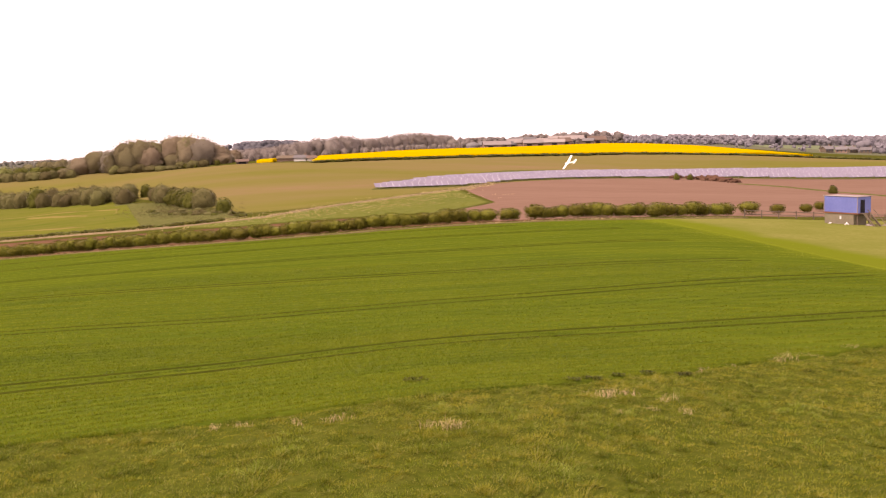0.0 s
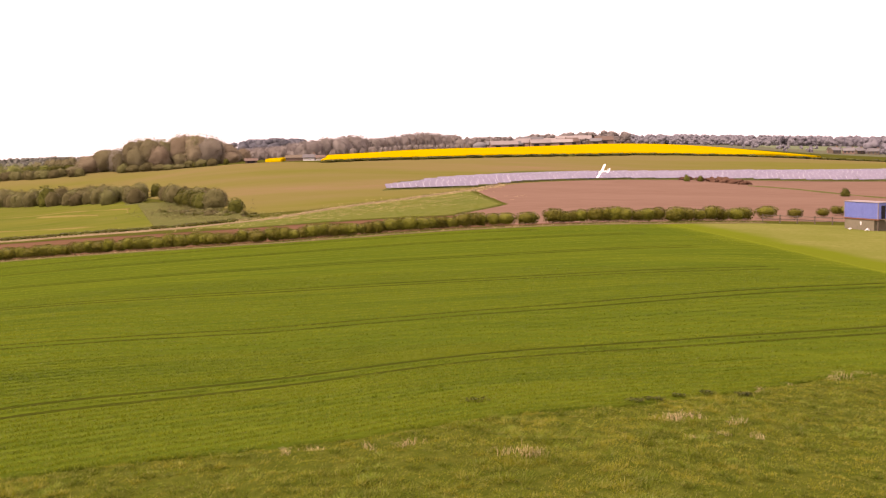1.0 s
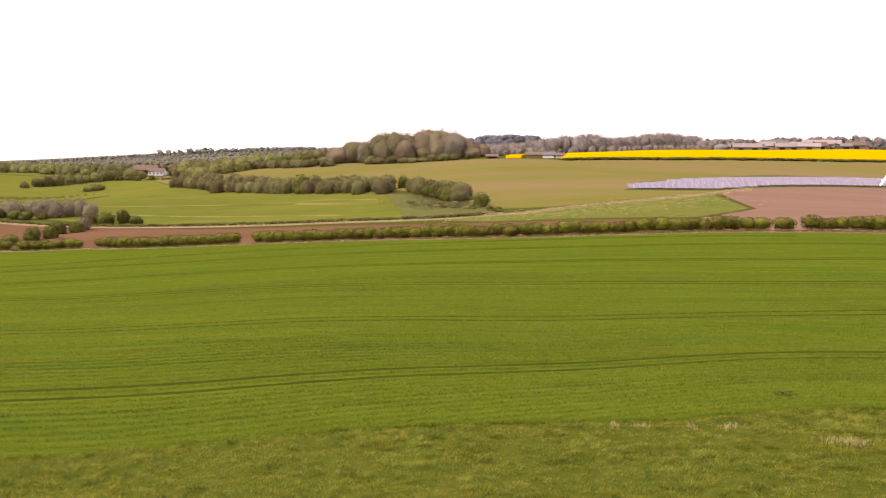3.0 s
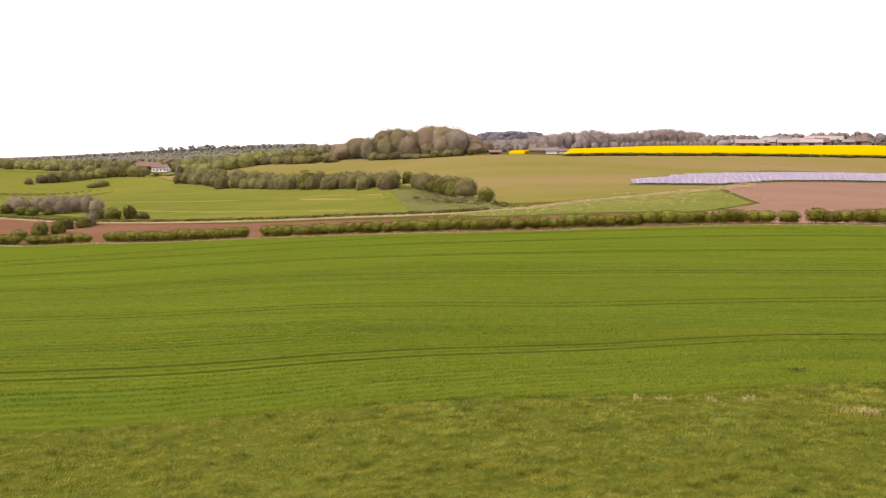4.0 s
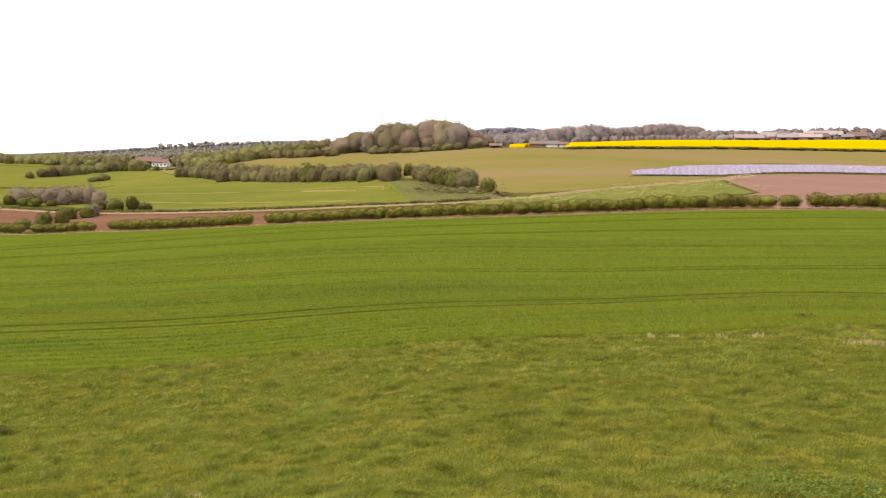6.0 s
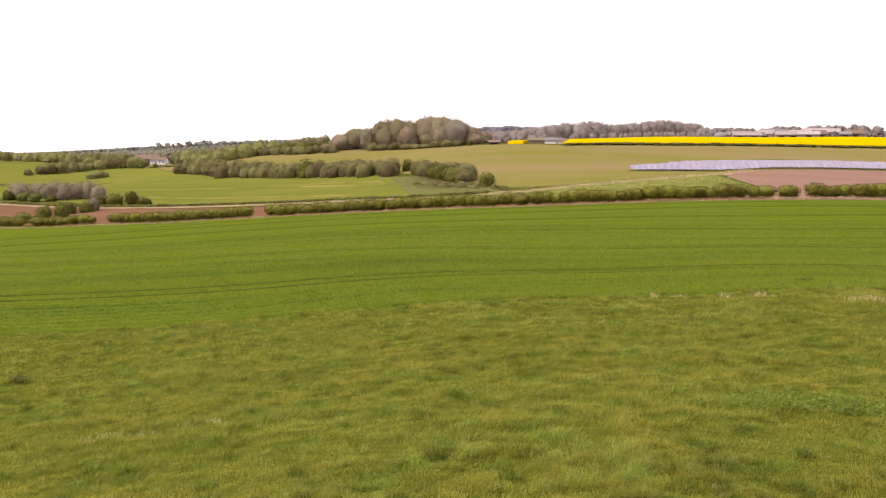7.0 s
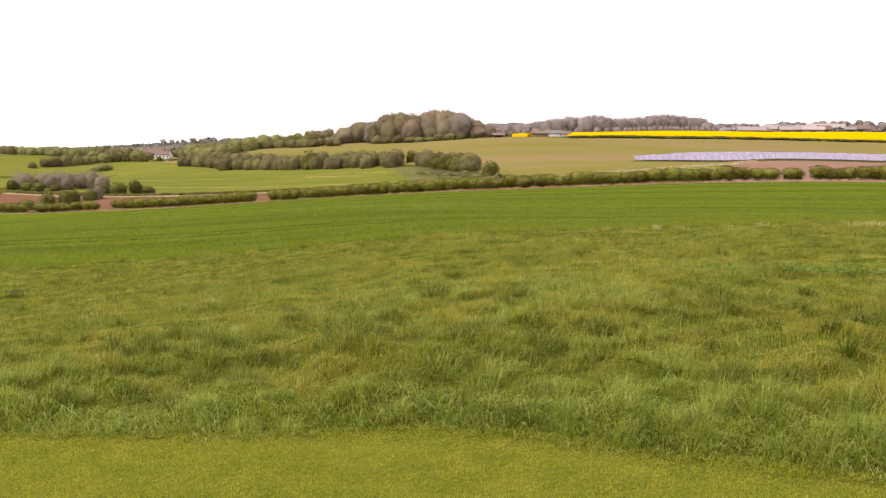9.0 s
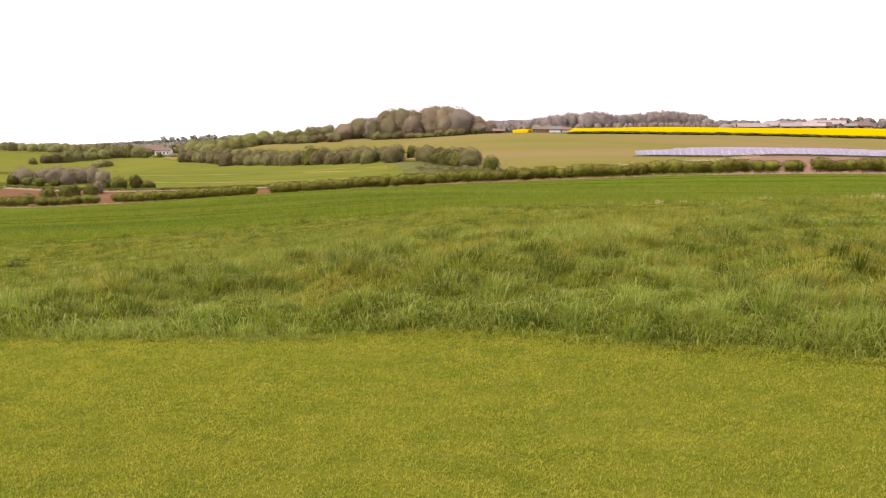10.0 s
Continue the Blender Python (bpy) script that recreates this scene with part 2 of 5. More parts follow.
M_DRYGRASS = surface("drying_grass", ((0.150, 0.122, 0.034), (0.125, 0.112, 0.026), (0.165, 0.132, 0.050)), (0.06, 0.6), 0.95, 0.4, 2.0, stretch=(0.4, 1.2, 1), turn=-12)
M_VERGE = surface("dry_grass_verge", ((0.125, 0.096, 0.046), (0.085, 0.080, 0.025), (0.165, 0.126, 0.070)), (0.2, 2.0), 0.95, 0.5, 4.0)
M_TRACK = surface("pale_dry_track", ((0.193, 0.141, 0.082), (0.145, 0.112, 0.058), (0.235, 0.177, 0.116)), (0.1, 1.0), 0.95, 0.5, 3.0)
# pasture greyed for distance, its haze painted into the tones
M_HAZEFIELD = surface("haze_tinted_far_ground", ((0.092, 0.094, 0.056), (0.112, 0.104, 0.066), (0.078, 0.082, 0.054)), (0.006, 0.06), 0.95, 0.0)
# field green paled and blued: the haze over it is in the colour
M_FARGREEN = surface("haze_tinted_pasture", ((0.115, 0.132, 0.075), (0.130, 0.140, 0.085), (0.100, 0.118, 0.066)), (0.01, 0.1), 0.95, 0.0)
M_BARK = surface("bark", ((0.085, 0.066, 0.050), (0.060, 0.047, 0.035), (0.115, 0.090, 0.068)), (2.0, 12.0), 0.9, 0.5, 15.0)
L_HEDGE = foliage("hawthorn_leaf", ((0.055, 0.055, 0.007), (0.098, 0.094, 0.011), (0.146, 0.135, 0.019)), 0.18, 0.35)
M_DARKBARK = surface("dark_hedge_bark", ((0.055, 0.042, 0.030), (0.038, 0.030, 0.022), (0.080, 0.062, 0.046)), (2.0, 12.0), 0.9, 0.5, 15.0)
L_THICKET = foliage("thicket_leaf", ((0.102, 0.094, 0.039), (0.128, 0.114, 0.047), (0.155, 0.136, 0.057)), 0.26, 0.45, shine=0.04)
L_DARK = foliage("dark_green_leaf", ((0.028, 0.033, 0.007), (0.056, 0.061, 0.011), (0.098, 0.095, 0.020)), 0.22, 0.35, shine=0.04)
L_WOOD = foliage("budding_tree_leaf", ((0.205, 0.155, 0.108), (0.235, 0.180, 0.124), (0.270, 0.212, 0.142)), 0.16, 0.5, shine=0.02)
L_OLIVEWOOD = foliage("olive_tree_leaf", ((0.168, 0.142, 0.080), (0.192, 0.165, 0.090), (0.222, 0.192, 0.104)), 0.18, 0.5, shine=0.02)
L_GREYWOOD = foliage("grey_bud_leaf", ((0.190, 0.158, 0.125), (0.215, 0.180, 0.140), (0.245, 0.208, 0.160)), 0.14, 0.5, shine=0.02)
# distance haze is mixed into the next two leaf colours, pale grey and lilac
L_HAZE = foliage("haze_tinted_valley_leaf", ((0.262, 0.254, 0.222), (0.284, 0.274, 0.238), (0.306, 0.294, 0.254)), 0.06, 0.5, shine=0.0)
L_FARHAZE = foliage("haze_tinted_far_leaf", ((0.272, 0.250, 0.275), (0.285, 0.262, 0.288), (0.300, 0.275, 0.300)), 0.05, 0.5, shine=0.0)
# conifers turned blue-grey, the distance haze painted into the leaf
L_DARKHAZE = foliage("haze_tinted_conifer", ((0.160, 0.156, 0.178), (0.175, 0.170, 0.190), (0.190, 0.184, 0.200)), 0.1, 0.5, shine=0.0)
L_MIDFAR = foliage("valley_wood_leaf", ((0.180, 0.165, 0.100), (0.205, 0.186, 0.112), (0.235, 0.208, 0.130)), 0.1, 0.5, shine=0.0)
L_BELT = foliage("belt_tree_leaf", ((0.240, 0.204, 0.186), (0.265, 0.225, 0.204), (0.290, 0.246, 0.222)), 0.10, 0.5, shine=0.02)
L_FRESH = foliage("fresh_green_leaf", ((0.139, 0.139, 0.046), (0.168, 0.165, 0.055), (0.206, 0.195, 0.071)), 0.24, 0.5, shine=0.04)
L_TWIG = foliage("bare_twig", ((0.149, 0.119, 0.079), (0.171, 0.139, 0.092), (0.194, 0.160, 0.106)), 0.15, 0.45, shine=0.02)
L_GRASS = foliage("short_wild_grass_blade", ((0.078, 0.100, 0.007), (0.140, 0.160, 0.011), (0.195, 0.198, 0.015), (0.250, 0.225, 0.028), (0.42, 0.36, 0.13)), 0.0, 0.50, patch=(0.8, (0.230, 0.200, 0.024), (0.104, 0.146, 0.012), (1, 1, 1), 0, 0.45), shine=0.06)
L_SWARD = foliage("sward_blade", ((0.072, 0.100, 0.007), (0.138, 0.164, 0.011), (0.205, 0.216, 0.018), (0.40, 0.37, 0.13)), 0.0, 0.50, patch=(0.8, (0.245, 0.212, 0.024), (0.094, 0.138, 0.012), (1, 1, 1), 0, 0.48), shine=0.10)
L_TUSSOCK = foliage("dark_tussock_blade", ((0.044, 0.066, 0.006), (0.078, 0.106, 0.009), (0.120, 0.146, 0.014), (0.24, 0.23, 0.06)), 0.0, 0.45, shine=0.06)
L_LUSH = foliage("lush_grass_blade", ((0.104, 0.144, 0.011), (0.162, 0.209, 0.020), (0.225, 0.266, 0.036), (0.378, 0.387, 0.126)), 0.0, 0.55, patch=(2.4, (0.235, 0.252, 0.026), (0.125, 0.178, 0.017), (1, 1, 1), 0, 0.35), shine=0.14)
L_TURF = foliage("mown_blade", ((0.120, 0.148, 0.010), (0.205, 0.230, 0.015), (0.285, 0.282, 0.028), (0.37, 0.33, 0.08)), 0.0, 0.5, patch=(4.0, (0.300, 0.270, 0.030), (0.150, 0.200, 0.013), (1, 1, 1), 0, 0.42), shine=0.05)
WHEAT_TONES = ((0.082, 0.118, 0.007), (0.116, 0.152, 0.008), (0.142, 0.170, 0.009))
L_WHEAT = [foliage("wheat_blade", [[c * k for c in tone] for k in (0.84, 1.0, 1.22)], 0.0, 0.5, shine=0.2) for tone in WHEAT_TONES]
L_STRAW = foliage("dry_straw", ((0.336, 0.251, 0.120), (0.448, 0.339, 0.175), (0.515, 0.404, 0.240)), 0.1, 0.5)
L_NETTLE = foliage("nettle_leaf", ((0.075, 0.116, 0.010), (0.104, 0.148, 0.013), (0.138, 0.182, 0.022)), 0.1, 0.45)

def fade(m, colour, start, end, ragged=3.0):
    """Let a surface pass into another colour across the wheat's end, between two distances from it, raggedly."""
    n, l = m.node_tree.nodes, m.node_tree.links
    bsdf = n["Principled BSDF"]
    old = bsdf.inputs["Base Color"].links[0].from_socket
    geo = n.new("ShaderNodeNewGeometry")
    dot = n.new("ShaderNodeVectorMath")
    dot.operation = "DOT_PRODUCT"
    dot.inputs[1].default_value = (1, 0.128, 0)
    l.new(geo.outputs["Position"], dot.inputs[0])
    t = n.new("ShaderNodeTexNoise")
    t.inputs["Scale"].default_value, t.inputs["Detail"].default_value = 0.12, 8.0
    l.new(geo.outputs["Position"], t.inputs["Vector"])
    add = n.new("ShaderNodeMath")
    add.operation = "MULTIPLY_ADD"
    add.inputs[1].default_value = ragged * 2
    l.new(t.outputs["Fac"], add.inputs[0])
    l.new(dot.outputs["Value"], add.inputs[2])
    k = n.new("ShaderNodeMapRange")
    k.interpolation_type = "SMOOTHSTEP"
    k.inputs["From Min"].default_value, k.inputs["From Max"].default_value = 49.6 + start + ragged, 49.6 + end + ragged
    l.new(add.outputs[0], k.inputs["Value"])
    mix = n.new("ShaderNodeMix")
    mix.data_type = "RGBA"
    mix.inputs["B"].default_value = (*colour, 1)
    l.new(old, mix.inputs["A"])
    l.new(k.outputs[0], mix.inputs["Factor"])
    l.new(mix.outputs["Result"], bsdf.inputs["Base Color"])


EDGE_CROP = (0.090, 0.110, 0.010)
fade(M_WHEAT, EDGE_CROP, -5.5, 0.0)
fade(M_LIGHTGRASS, EDGE_CROP, 5.0, 1.0)

# ---- ground sheet ----
def ground_sheet():
    az = np.radians(np.concatenate([np.linspace(-60, 45, 300), np.linspace(45, 300, 90)[1:-1]]))
    d = np.concatenate([[0.5], np.geomspace(2, 4700, 190)])
    x = -6 + d[:, None] * np.sin(az)
    y = -8 + d[:, None] * np.cos(az)
    z = height(x, y)
    n, k = len(d), len(az)
    verts = np.column_stack([x.ravel(), y.ravel(), z])
    i, j = np.meshgrid(np.arange(n - 1), np.arange(k), indexing="ij")
    j2 = (j + 1) % k
    faces = np.stack([i * k + j, (i + 1) * k + j, (i + 1) * k + j2, i * k + j2], -1).reshape(-1, 4)[:, ::-1]
    return mesh("ground", verts, faces)


ground = thing("ground", ground_sheet(), M_GROUND, "rolling rough pasture of tufted olive-green grass", "ground", kind="structure")
# beyond 830 m the sheet takes the colour with haze in it
ground.data.materials.append(M_HAZEFIELD)
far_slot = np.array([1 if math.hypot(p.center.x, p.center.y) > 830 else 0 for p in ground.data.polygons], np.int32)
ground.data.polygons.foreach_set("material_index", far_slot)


def along(points, n):
    """n points evenly along a polyline."""
    p = np.array(points, float)
    s = np.concatenate([[0], np.cumsum(np.hypot(*np.diff(p, axis=0).T))])
    t = np.linspace(0, s[-1], n)
    return np.column_stack([np.interp(t, s, p[:, 0]), np.interp(t, s, p[:, 1])])


def field(name, front, back, lift, material, label, category, nu=80, nv=30, wobble=0.0):
    """A sheet of crop or soil between a front line and a back line, lifted over the ground, with sides that reach down to it."""
    a, b = along(front, nu), along(back, nu)
    v = np.linspace(0, 1, nv)[:, None, None]
    p = a * (1 - v) + b * v
    if wobble:
        rng = np.random.default_rng(len(name) * 7 + nu)
        for edge in (0, -1):
            w = np.convolve(rng.normal(0, wobble, nu + 6), np.ones(7) / 2.6, "valid")
            p[edge, :, 1] += w
            p[edge, :, 0] += np.roll(w, 5) * 0.8
    x, y = p[..., 0], p[..., 1]
    z = height(x, y).reshape(x.shape) + lift
    verts = np.stack([x, y, z], -1)
    low = verts.copy()
    low[..., 2] -= lift + 0.3
    i, j = np.meshgrid(np.arange(nv - 1), np.arange(nu - 1), indexing="ij")
    faces = [np.stack([i * nu + j, i * nu + j + 1, (i + 1) * nu + j + 1, (i + 1) * nu + j], -1).reshape(-1, 4)]
    ring = np.concatenate([np.arange(nu), np.arange(1, nv) * nu + nu - 1, (nv - 1) * nu + np.arange(nu - 2, -1, -1), np.arange(nv - 2, 0, -1) * nu])
    base = nu * nv
    verts = np.vstack([verts.reshape(-1, 3), low.reshape(-1, 3)[ring]])
    k = np.arange(len(ring))
    k2 = (k + 1) % len(ring)
    faces.append(np.stack([ring[k2], ring[k], base + k, base + k2], -1))
    me = mesh(name, verts, np.vstack(faces))
    return thing(name, me, material, label, category, kind="structure")


ROUGH_EDGE = [(-60, 21.0), (-40, 26.5), (-30.2, 29.0), (-26.6, 29.6), (-23.0, 30.3), (-19.3, 31.0), (-15.7, 31.6), (-12.1, 32.2), (-8.5, 32.9), (-4.9, 34.0), (-1.3, 35.5), (2.3, 37.5), (5.9, 40.1), (9.6, 43.0), (13.2, 46.0), (16.8, 48.6), (34, 62), (41, 67)]
HEDGE = [(-185, 226), (-160, 214), (-142, 203.5), (-125, 202.5), (-104, 192), (-82, 183.5), (-64, 174.5), (-52, 168), (-42, 162), (-27, 158), (-14, 157.5), (2, 160), (18, 160), (30, 158), (45, 166)]
DITCH = [(-203.8, 286.5), (-140.4, 266.1), (-118.9, 258.5), (-101.7, 253.7), (-85.9, 250.7), (-70.5, 245.8), (-57.9, 244.1), (-50.2, 247.2)]
field("wheat_field", ROUGH_EDGE, [(x + 0.5, y - 4) for x, y in HEDGE[:-1]], 0.12, M_WHEAT, "field of young green wheat with tractor tramlines", "field", 160, 120, 0.15)
field("grass_strip", [(39, 60), (60, 70), (100, 80)], [(28, 154), (45, 160), (100, 165)], 0.17, M_LIGHTGRASS, "pale yellowish short grass beside the shed", "grass", 90, 120, 0.4)
field("mown_strip", [(-80, -60), (60, -60)], [(-60, -7), (-20, -0.9), (-12.1, 0.65), (-11, 0.75), (-10.1, 0.95), (-9.1, 1.25), (-8.2, 1.3), (-7.4, 1.1), (-6.7, 0.85), (-5.9, 0.65), (-5.3, 0.45), (-4.9, 0.35), (10, -1.2), (60, -8)], 0.035, M_MOWN, "closely mown yellowish green grass strip", "grass", 420, 160, 0.0)
field("soil_strip", [(-215, 244), (-160, 219), (-142, 208), (-124, 207), (-104, 197), (-82, 188), (-52, 172), (-31, 164), (2, 165), (18, 165)], [(-199.5, 282.2), (-182.3, 278.9), (-159.7, 269.3), (-137.2, 258.5), (-115.6, 247.8), (-96.3, 241.9), (-80.4, 237.0), (-66.3, 231.5), (-53.7, 226.6), (-42.0, 225.2), (-20.0, 225.0), (-1.0, 223.0)], 0.08, M_DARKSOIL, "strip of bare reddish soil behind the hedge", "field", 110, 16, 0.4)
field("ploughed_field", [(8, 167), (30, 165), (60, 176), (110, 200), (220, 250)], [(-1, 224), (12, 255), (6, 313), (14, 336), (19, 350), (40, 371), (61, 386), (105, 397), (158, 396), (330, 388)], 0.09, M_SOIL, "bare reddish brown ploughed field", "field", 80, 40, 0.3)
field("meadow", [(-62, 242), (-45, 229), (-20, 231), (-1, 227), (11, 255)], [(-61, 246), (-45, 250), (-33, 263), (-12, 286), (4, 311)], 0.12, M_MEADOW, "green meadow flecked with pale flowers", "field", 40, 14, 0.4)
field("grass_field", [(-300, 330), (-208.1, 301.5), (-152.2, 275.7), (-121, 263.9), (-88, 256.2), (-65.6, 251.1)], [(-420, 560), (-330, 575), (-292, 562), (-234, 466), (-140.1, 386.2), (-101.1, 353.4)], 0.12, M_GREENFIELD, "cut grass field with yellower mown bands", "field", 60, 50, 0.5)
field("sprouting_field", [(-300, 540), (-234, 474), (-139.2, 389.5), (-100.9, 358), (-62.5, 294.7), (-54.3, 263.7), (-33, 266), (-12, 289), (8, 322), (24, 352), (60, 395), (100, 440), (240, 450)], [(-330, 640), (-218, 565), (-152, 505), (-99, 478), (-52, 446), (9, 492), (90, 550), (150, 562), (300, 560)], 0.10, M_DRILLED, "sloping field of thin sprouting crop over brown soil", "field", 120, 50, 0.4)
field("rapeseed_field", [(-53, 449.5), (-51, 448), (9, 494), (89, 553), (149, 566), (211, 629)], [(-56, 500), (-30, 540), (10, 592), (84, 652), (160, 685), (214, 638)], 1.2, M_RAPE, "bright yellow rapeseed field in full bloom", "field", 90, 30, 0.6)
field("rapeseed_corner", [(-80, 470.5), (-72.5, 466)], [(-80, 484), (-72, 484)], 1.2, M_RAPE, "corner of yellow rapeseed beside the bungalow", "field", 12, 8, 0.3)
field("solar_lawn", [(-21, 316.5), (1, 320.5), (10, 331.5), (19, 350.5), (40, 371.5), (61, 386.5), (105, 397.5), (158, 396.5), (300, 391)], [(-18, 353), (0, 380), (24, 416), (50, 430), (91, 452), (182, 460), (300, 462)], 0.2, M_SCRUB, "grass under the solar panels", "grass", 60, 12)


def ribbon(name, line, width, lift, material, label, n=80, cat="track", broken=False):
    c = along(line, n)
    d = np.gradient(c, axis=0)
    nrm = np.column_stack([-d[:, 1], d[:, 0]]) / np.linalg.norm(d, axis=1)[:, None]
    rng = np.random.default_rng(n + int(1000 * abs(c[0, 0])))
    w = width * (0.5 + rng.normal(0, 0.06, (n, 1)))
    if broken:
        soft = np.convolve(rng.normal(0, 1, n + 8), np.ones(4) / 2, "same")[4:-4]
        w = width * np.clip(0.42 + 0.30 * soft, 0.06, 0.7)[:, None]
    return field(name, c - nrm * w, c + nrm * w, lift, material, label, cat, n, 3)


TRAMS = [
    [(-60, 34.1), (-35.9, 37.1), (-30.4, 38.0), (-25.0, 38.9), (-19.6, 40.4), (-14.1, 42.5), (-8.7, 45.1), (-3.3, 48.2), (2.2, 51.3), (7.6, 54.4), (13.0, 57.3), (18.5, 60.0), (23.9, 62.7), (30, 65.2)],
    [(-75, 57.9), (-49.9, 57.9), (-40.7, 57.5), (-31.5, 57.9), (-22.3, 59.4), (-13.1, 61.9), (-3.9, 65.6), (5.3, 70.0), (14.5, 75.1), (23.7, 80.4), (32.9, 85.3)],
    [(-90, 85.5), (-68.6, 84.5), (-57.8, 83.6), (-46.9, 83.2), (-36.0, 83.4), (-25.1, 84.0), (-14.2, 85.2), (-3.4, 87.0), (7.5, 89.2), (18.4, 92.0), (26, 95)],
    [(-105, 108), (-70, 106.5), (-35, 107.5), (0, 111), (24, 116)],
    [(-120, 132), (-70, 130), (-35, 131), (0, 133.5), (22, 136)],
    [(-130, 152), (-70, 148), (-35, 149), (10, 149)],
]
WHEAT_LIFT = 0.12


def wheel_rut(line, off):
    c = along(line, 240)
    d = np.gradient(c, axis=0)
    return c + off * np.column_stack([-d[:, 1], d[:, 0]]) / np.linalg.norm(d, axis=1)[:, None]


# raised dark ribbons stand in for the shaded gaps of the ruts
for line in TRAMS:
    for off in (-0.9, 0.9):
        ribbon("wheel_rut", wheel_rut(line, off), 0.34, WHEAT_LIFT + 0.02, M_RUT, "trodden tractor wheel rut in the wheat, its shade painted dark", 240, "rut")
ribbon("field_track", [(x + 1, y - 4) for x, y in DITCH] + [(-42, 247), (-33, 260.5), (-12, 285), (5, 312), (14, 342)], 1.9, 0.26, M_TRACK, "pale dry farm track between the fields", 90)

ribbon("hedge_verge", [(x, y - 2.0) for x, y in HEDGE], 1.5, 0.16, M_VERGE, "strip of dry pale grass along the hedge foot", 120, "verge")
field("rough_patch", [(-70, 252), (-62, 252), (-55, 252.5), (-49, 253)], [(-101, 347), (-88, 326), (-68, 292), (-47, 260)], 0.16, M_SCRUB, "patch of grey-green weeds in front of the bushes", "weeds", 70, 40, 1.6)
field("dry_patch", [(-127.5, 332.6), (-118.6, 324.5), (-109.6, 316.6), (-101.5, 310.4)], [(-126.3, 335.7), (-117.4, 329.3), (-109.4, 321.5), (-101.5, 312.3)], 0.15, M_DRYGRASS, "paler dried oval in the cut grass", "grass", 40, 8, 0.5)
ribbon("grass_line", [(97, 362), (103, 355), (108, 346), (111, 330), (116, 285), (120, 250)], 1.8, 0.3, M_SCRUB, "grassy dividing line across the ploughed field", 60, "verge", True)
ribbon("mown_band", [(-203.8, 318.7), (-160.8, 303.7), (-123.2, 288.6), (-88.7, 269.8)], 3.0, 0.16, M_DRYGRASS, "yellower mown band in the cut grass", 60, "grass", True)
ribbon("mown_band", [(-210.2, 343.5), (-160.8, 342.4), (-119.4, 340.7), (-96.3, 321.7), (-92.1, 306.9)], 2.6, 0.16, M_DRYGRASS, "yellower mown band in the cut grass", 60, "grass", True)


# ---- plants ----
def leaf_cloud(rng, centres, radii, count, size, squash=1.0, shell=0.55, loose=1.4):
    """Quads scattered through the outer part of overlapping lumps."""
    centres, radii = np.asarray(centres, float), np.asarray(radii, float)
    which = rng.choice(len(centres), count, p=radii ** 2 / np.sum(radii ** 2))
    way = rng.normal(size=(count, 3))
    way /= np.linalg.norm(way, axis=1)[:, None]
    r = radii[which] * (shell + (1 - shell) * rng.random(count) ** 0.6) * rng.uniform(0.94, 1.05, count)
    p = centres[which] + way * r[:, None] * (1, 1, squash)
    face = way + (0, 0, 0.25) + loose * rng.normal(size=(count, 3))
    a = np.cross(face, rng.normal(size=(count, 3)))
    a /= np.linalg.norm(a, axis=1)[:, None] + 1e-9
    b = np.cross(face, a)
    b /= np.linalg.norm(b, axis=1)[:, None] + 1e-9
    s = size * rng.uniform(0.6, 1.35, count)[:, None]
    v = np.stack([p - a * s, p + b * s * 0.62, p + a * s, p - b * s * 0.62], 1)
    return v.reshape(-1, 3), np.arange(count * 4).reshape(-1, 4)


ICO = bmesh.new()
bmesh.ops.create_icosphere(ICO, subdivisions=1, radius=1.0)
ICO_V = np.array([v.co[:] for v in ICO.verts])
ICO_F = np.array([[v.index for v in f.verts] for f in ICO.faces])
ICO.free()
BALL = bmesh.new()
bmesh.ops.create_icosphere(BALL, subdivisions=3, radius=1.0)
BALL_V = np.array([v.co[:] for v in BALL.verts])
BALL_F = np.array([[v.index for v in f.verts] for f in BALL.faces])
BALL.free()


def clumps(rng, centres, radii, squash=1.0):
    """Uneven dense clumps of twigs and leaves, as triangles."""
    vs, fs = [], []
    for c, r in zip(centres, radii):
        v = ICO_V * rng.uniform(0.78, 1.12, (len(ICO_V), 1)) * r * (1, 1, squash)
        fs.append(ICO_F + len(vs) * len(ICO_V))
        vs.append(v + c)
    return np.vstack(vs), np.vstack(fs)


def with_leaves(name, core, leaves):
    """One mesh of clumps and leaf quads."""
    (v1, f1), (v2, f2) = core, leaves
    q = f2 + len(v1)
    return mesh(name, np.vstack([v1, v2]), np.vstack([f1, q[:, :3], q[:, [0, 2, 3]]]))


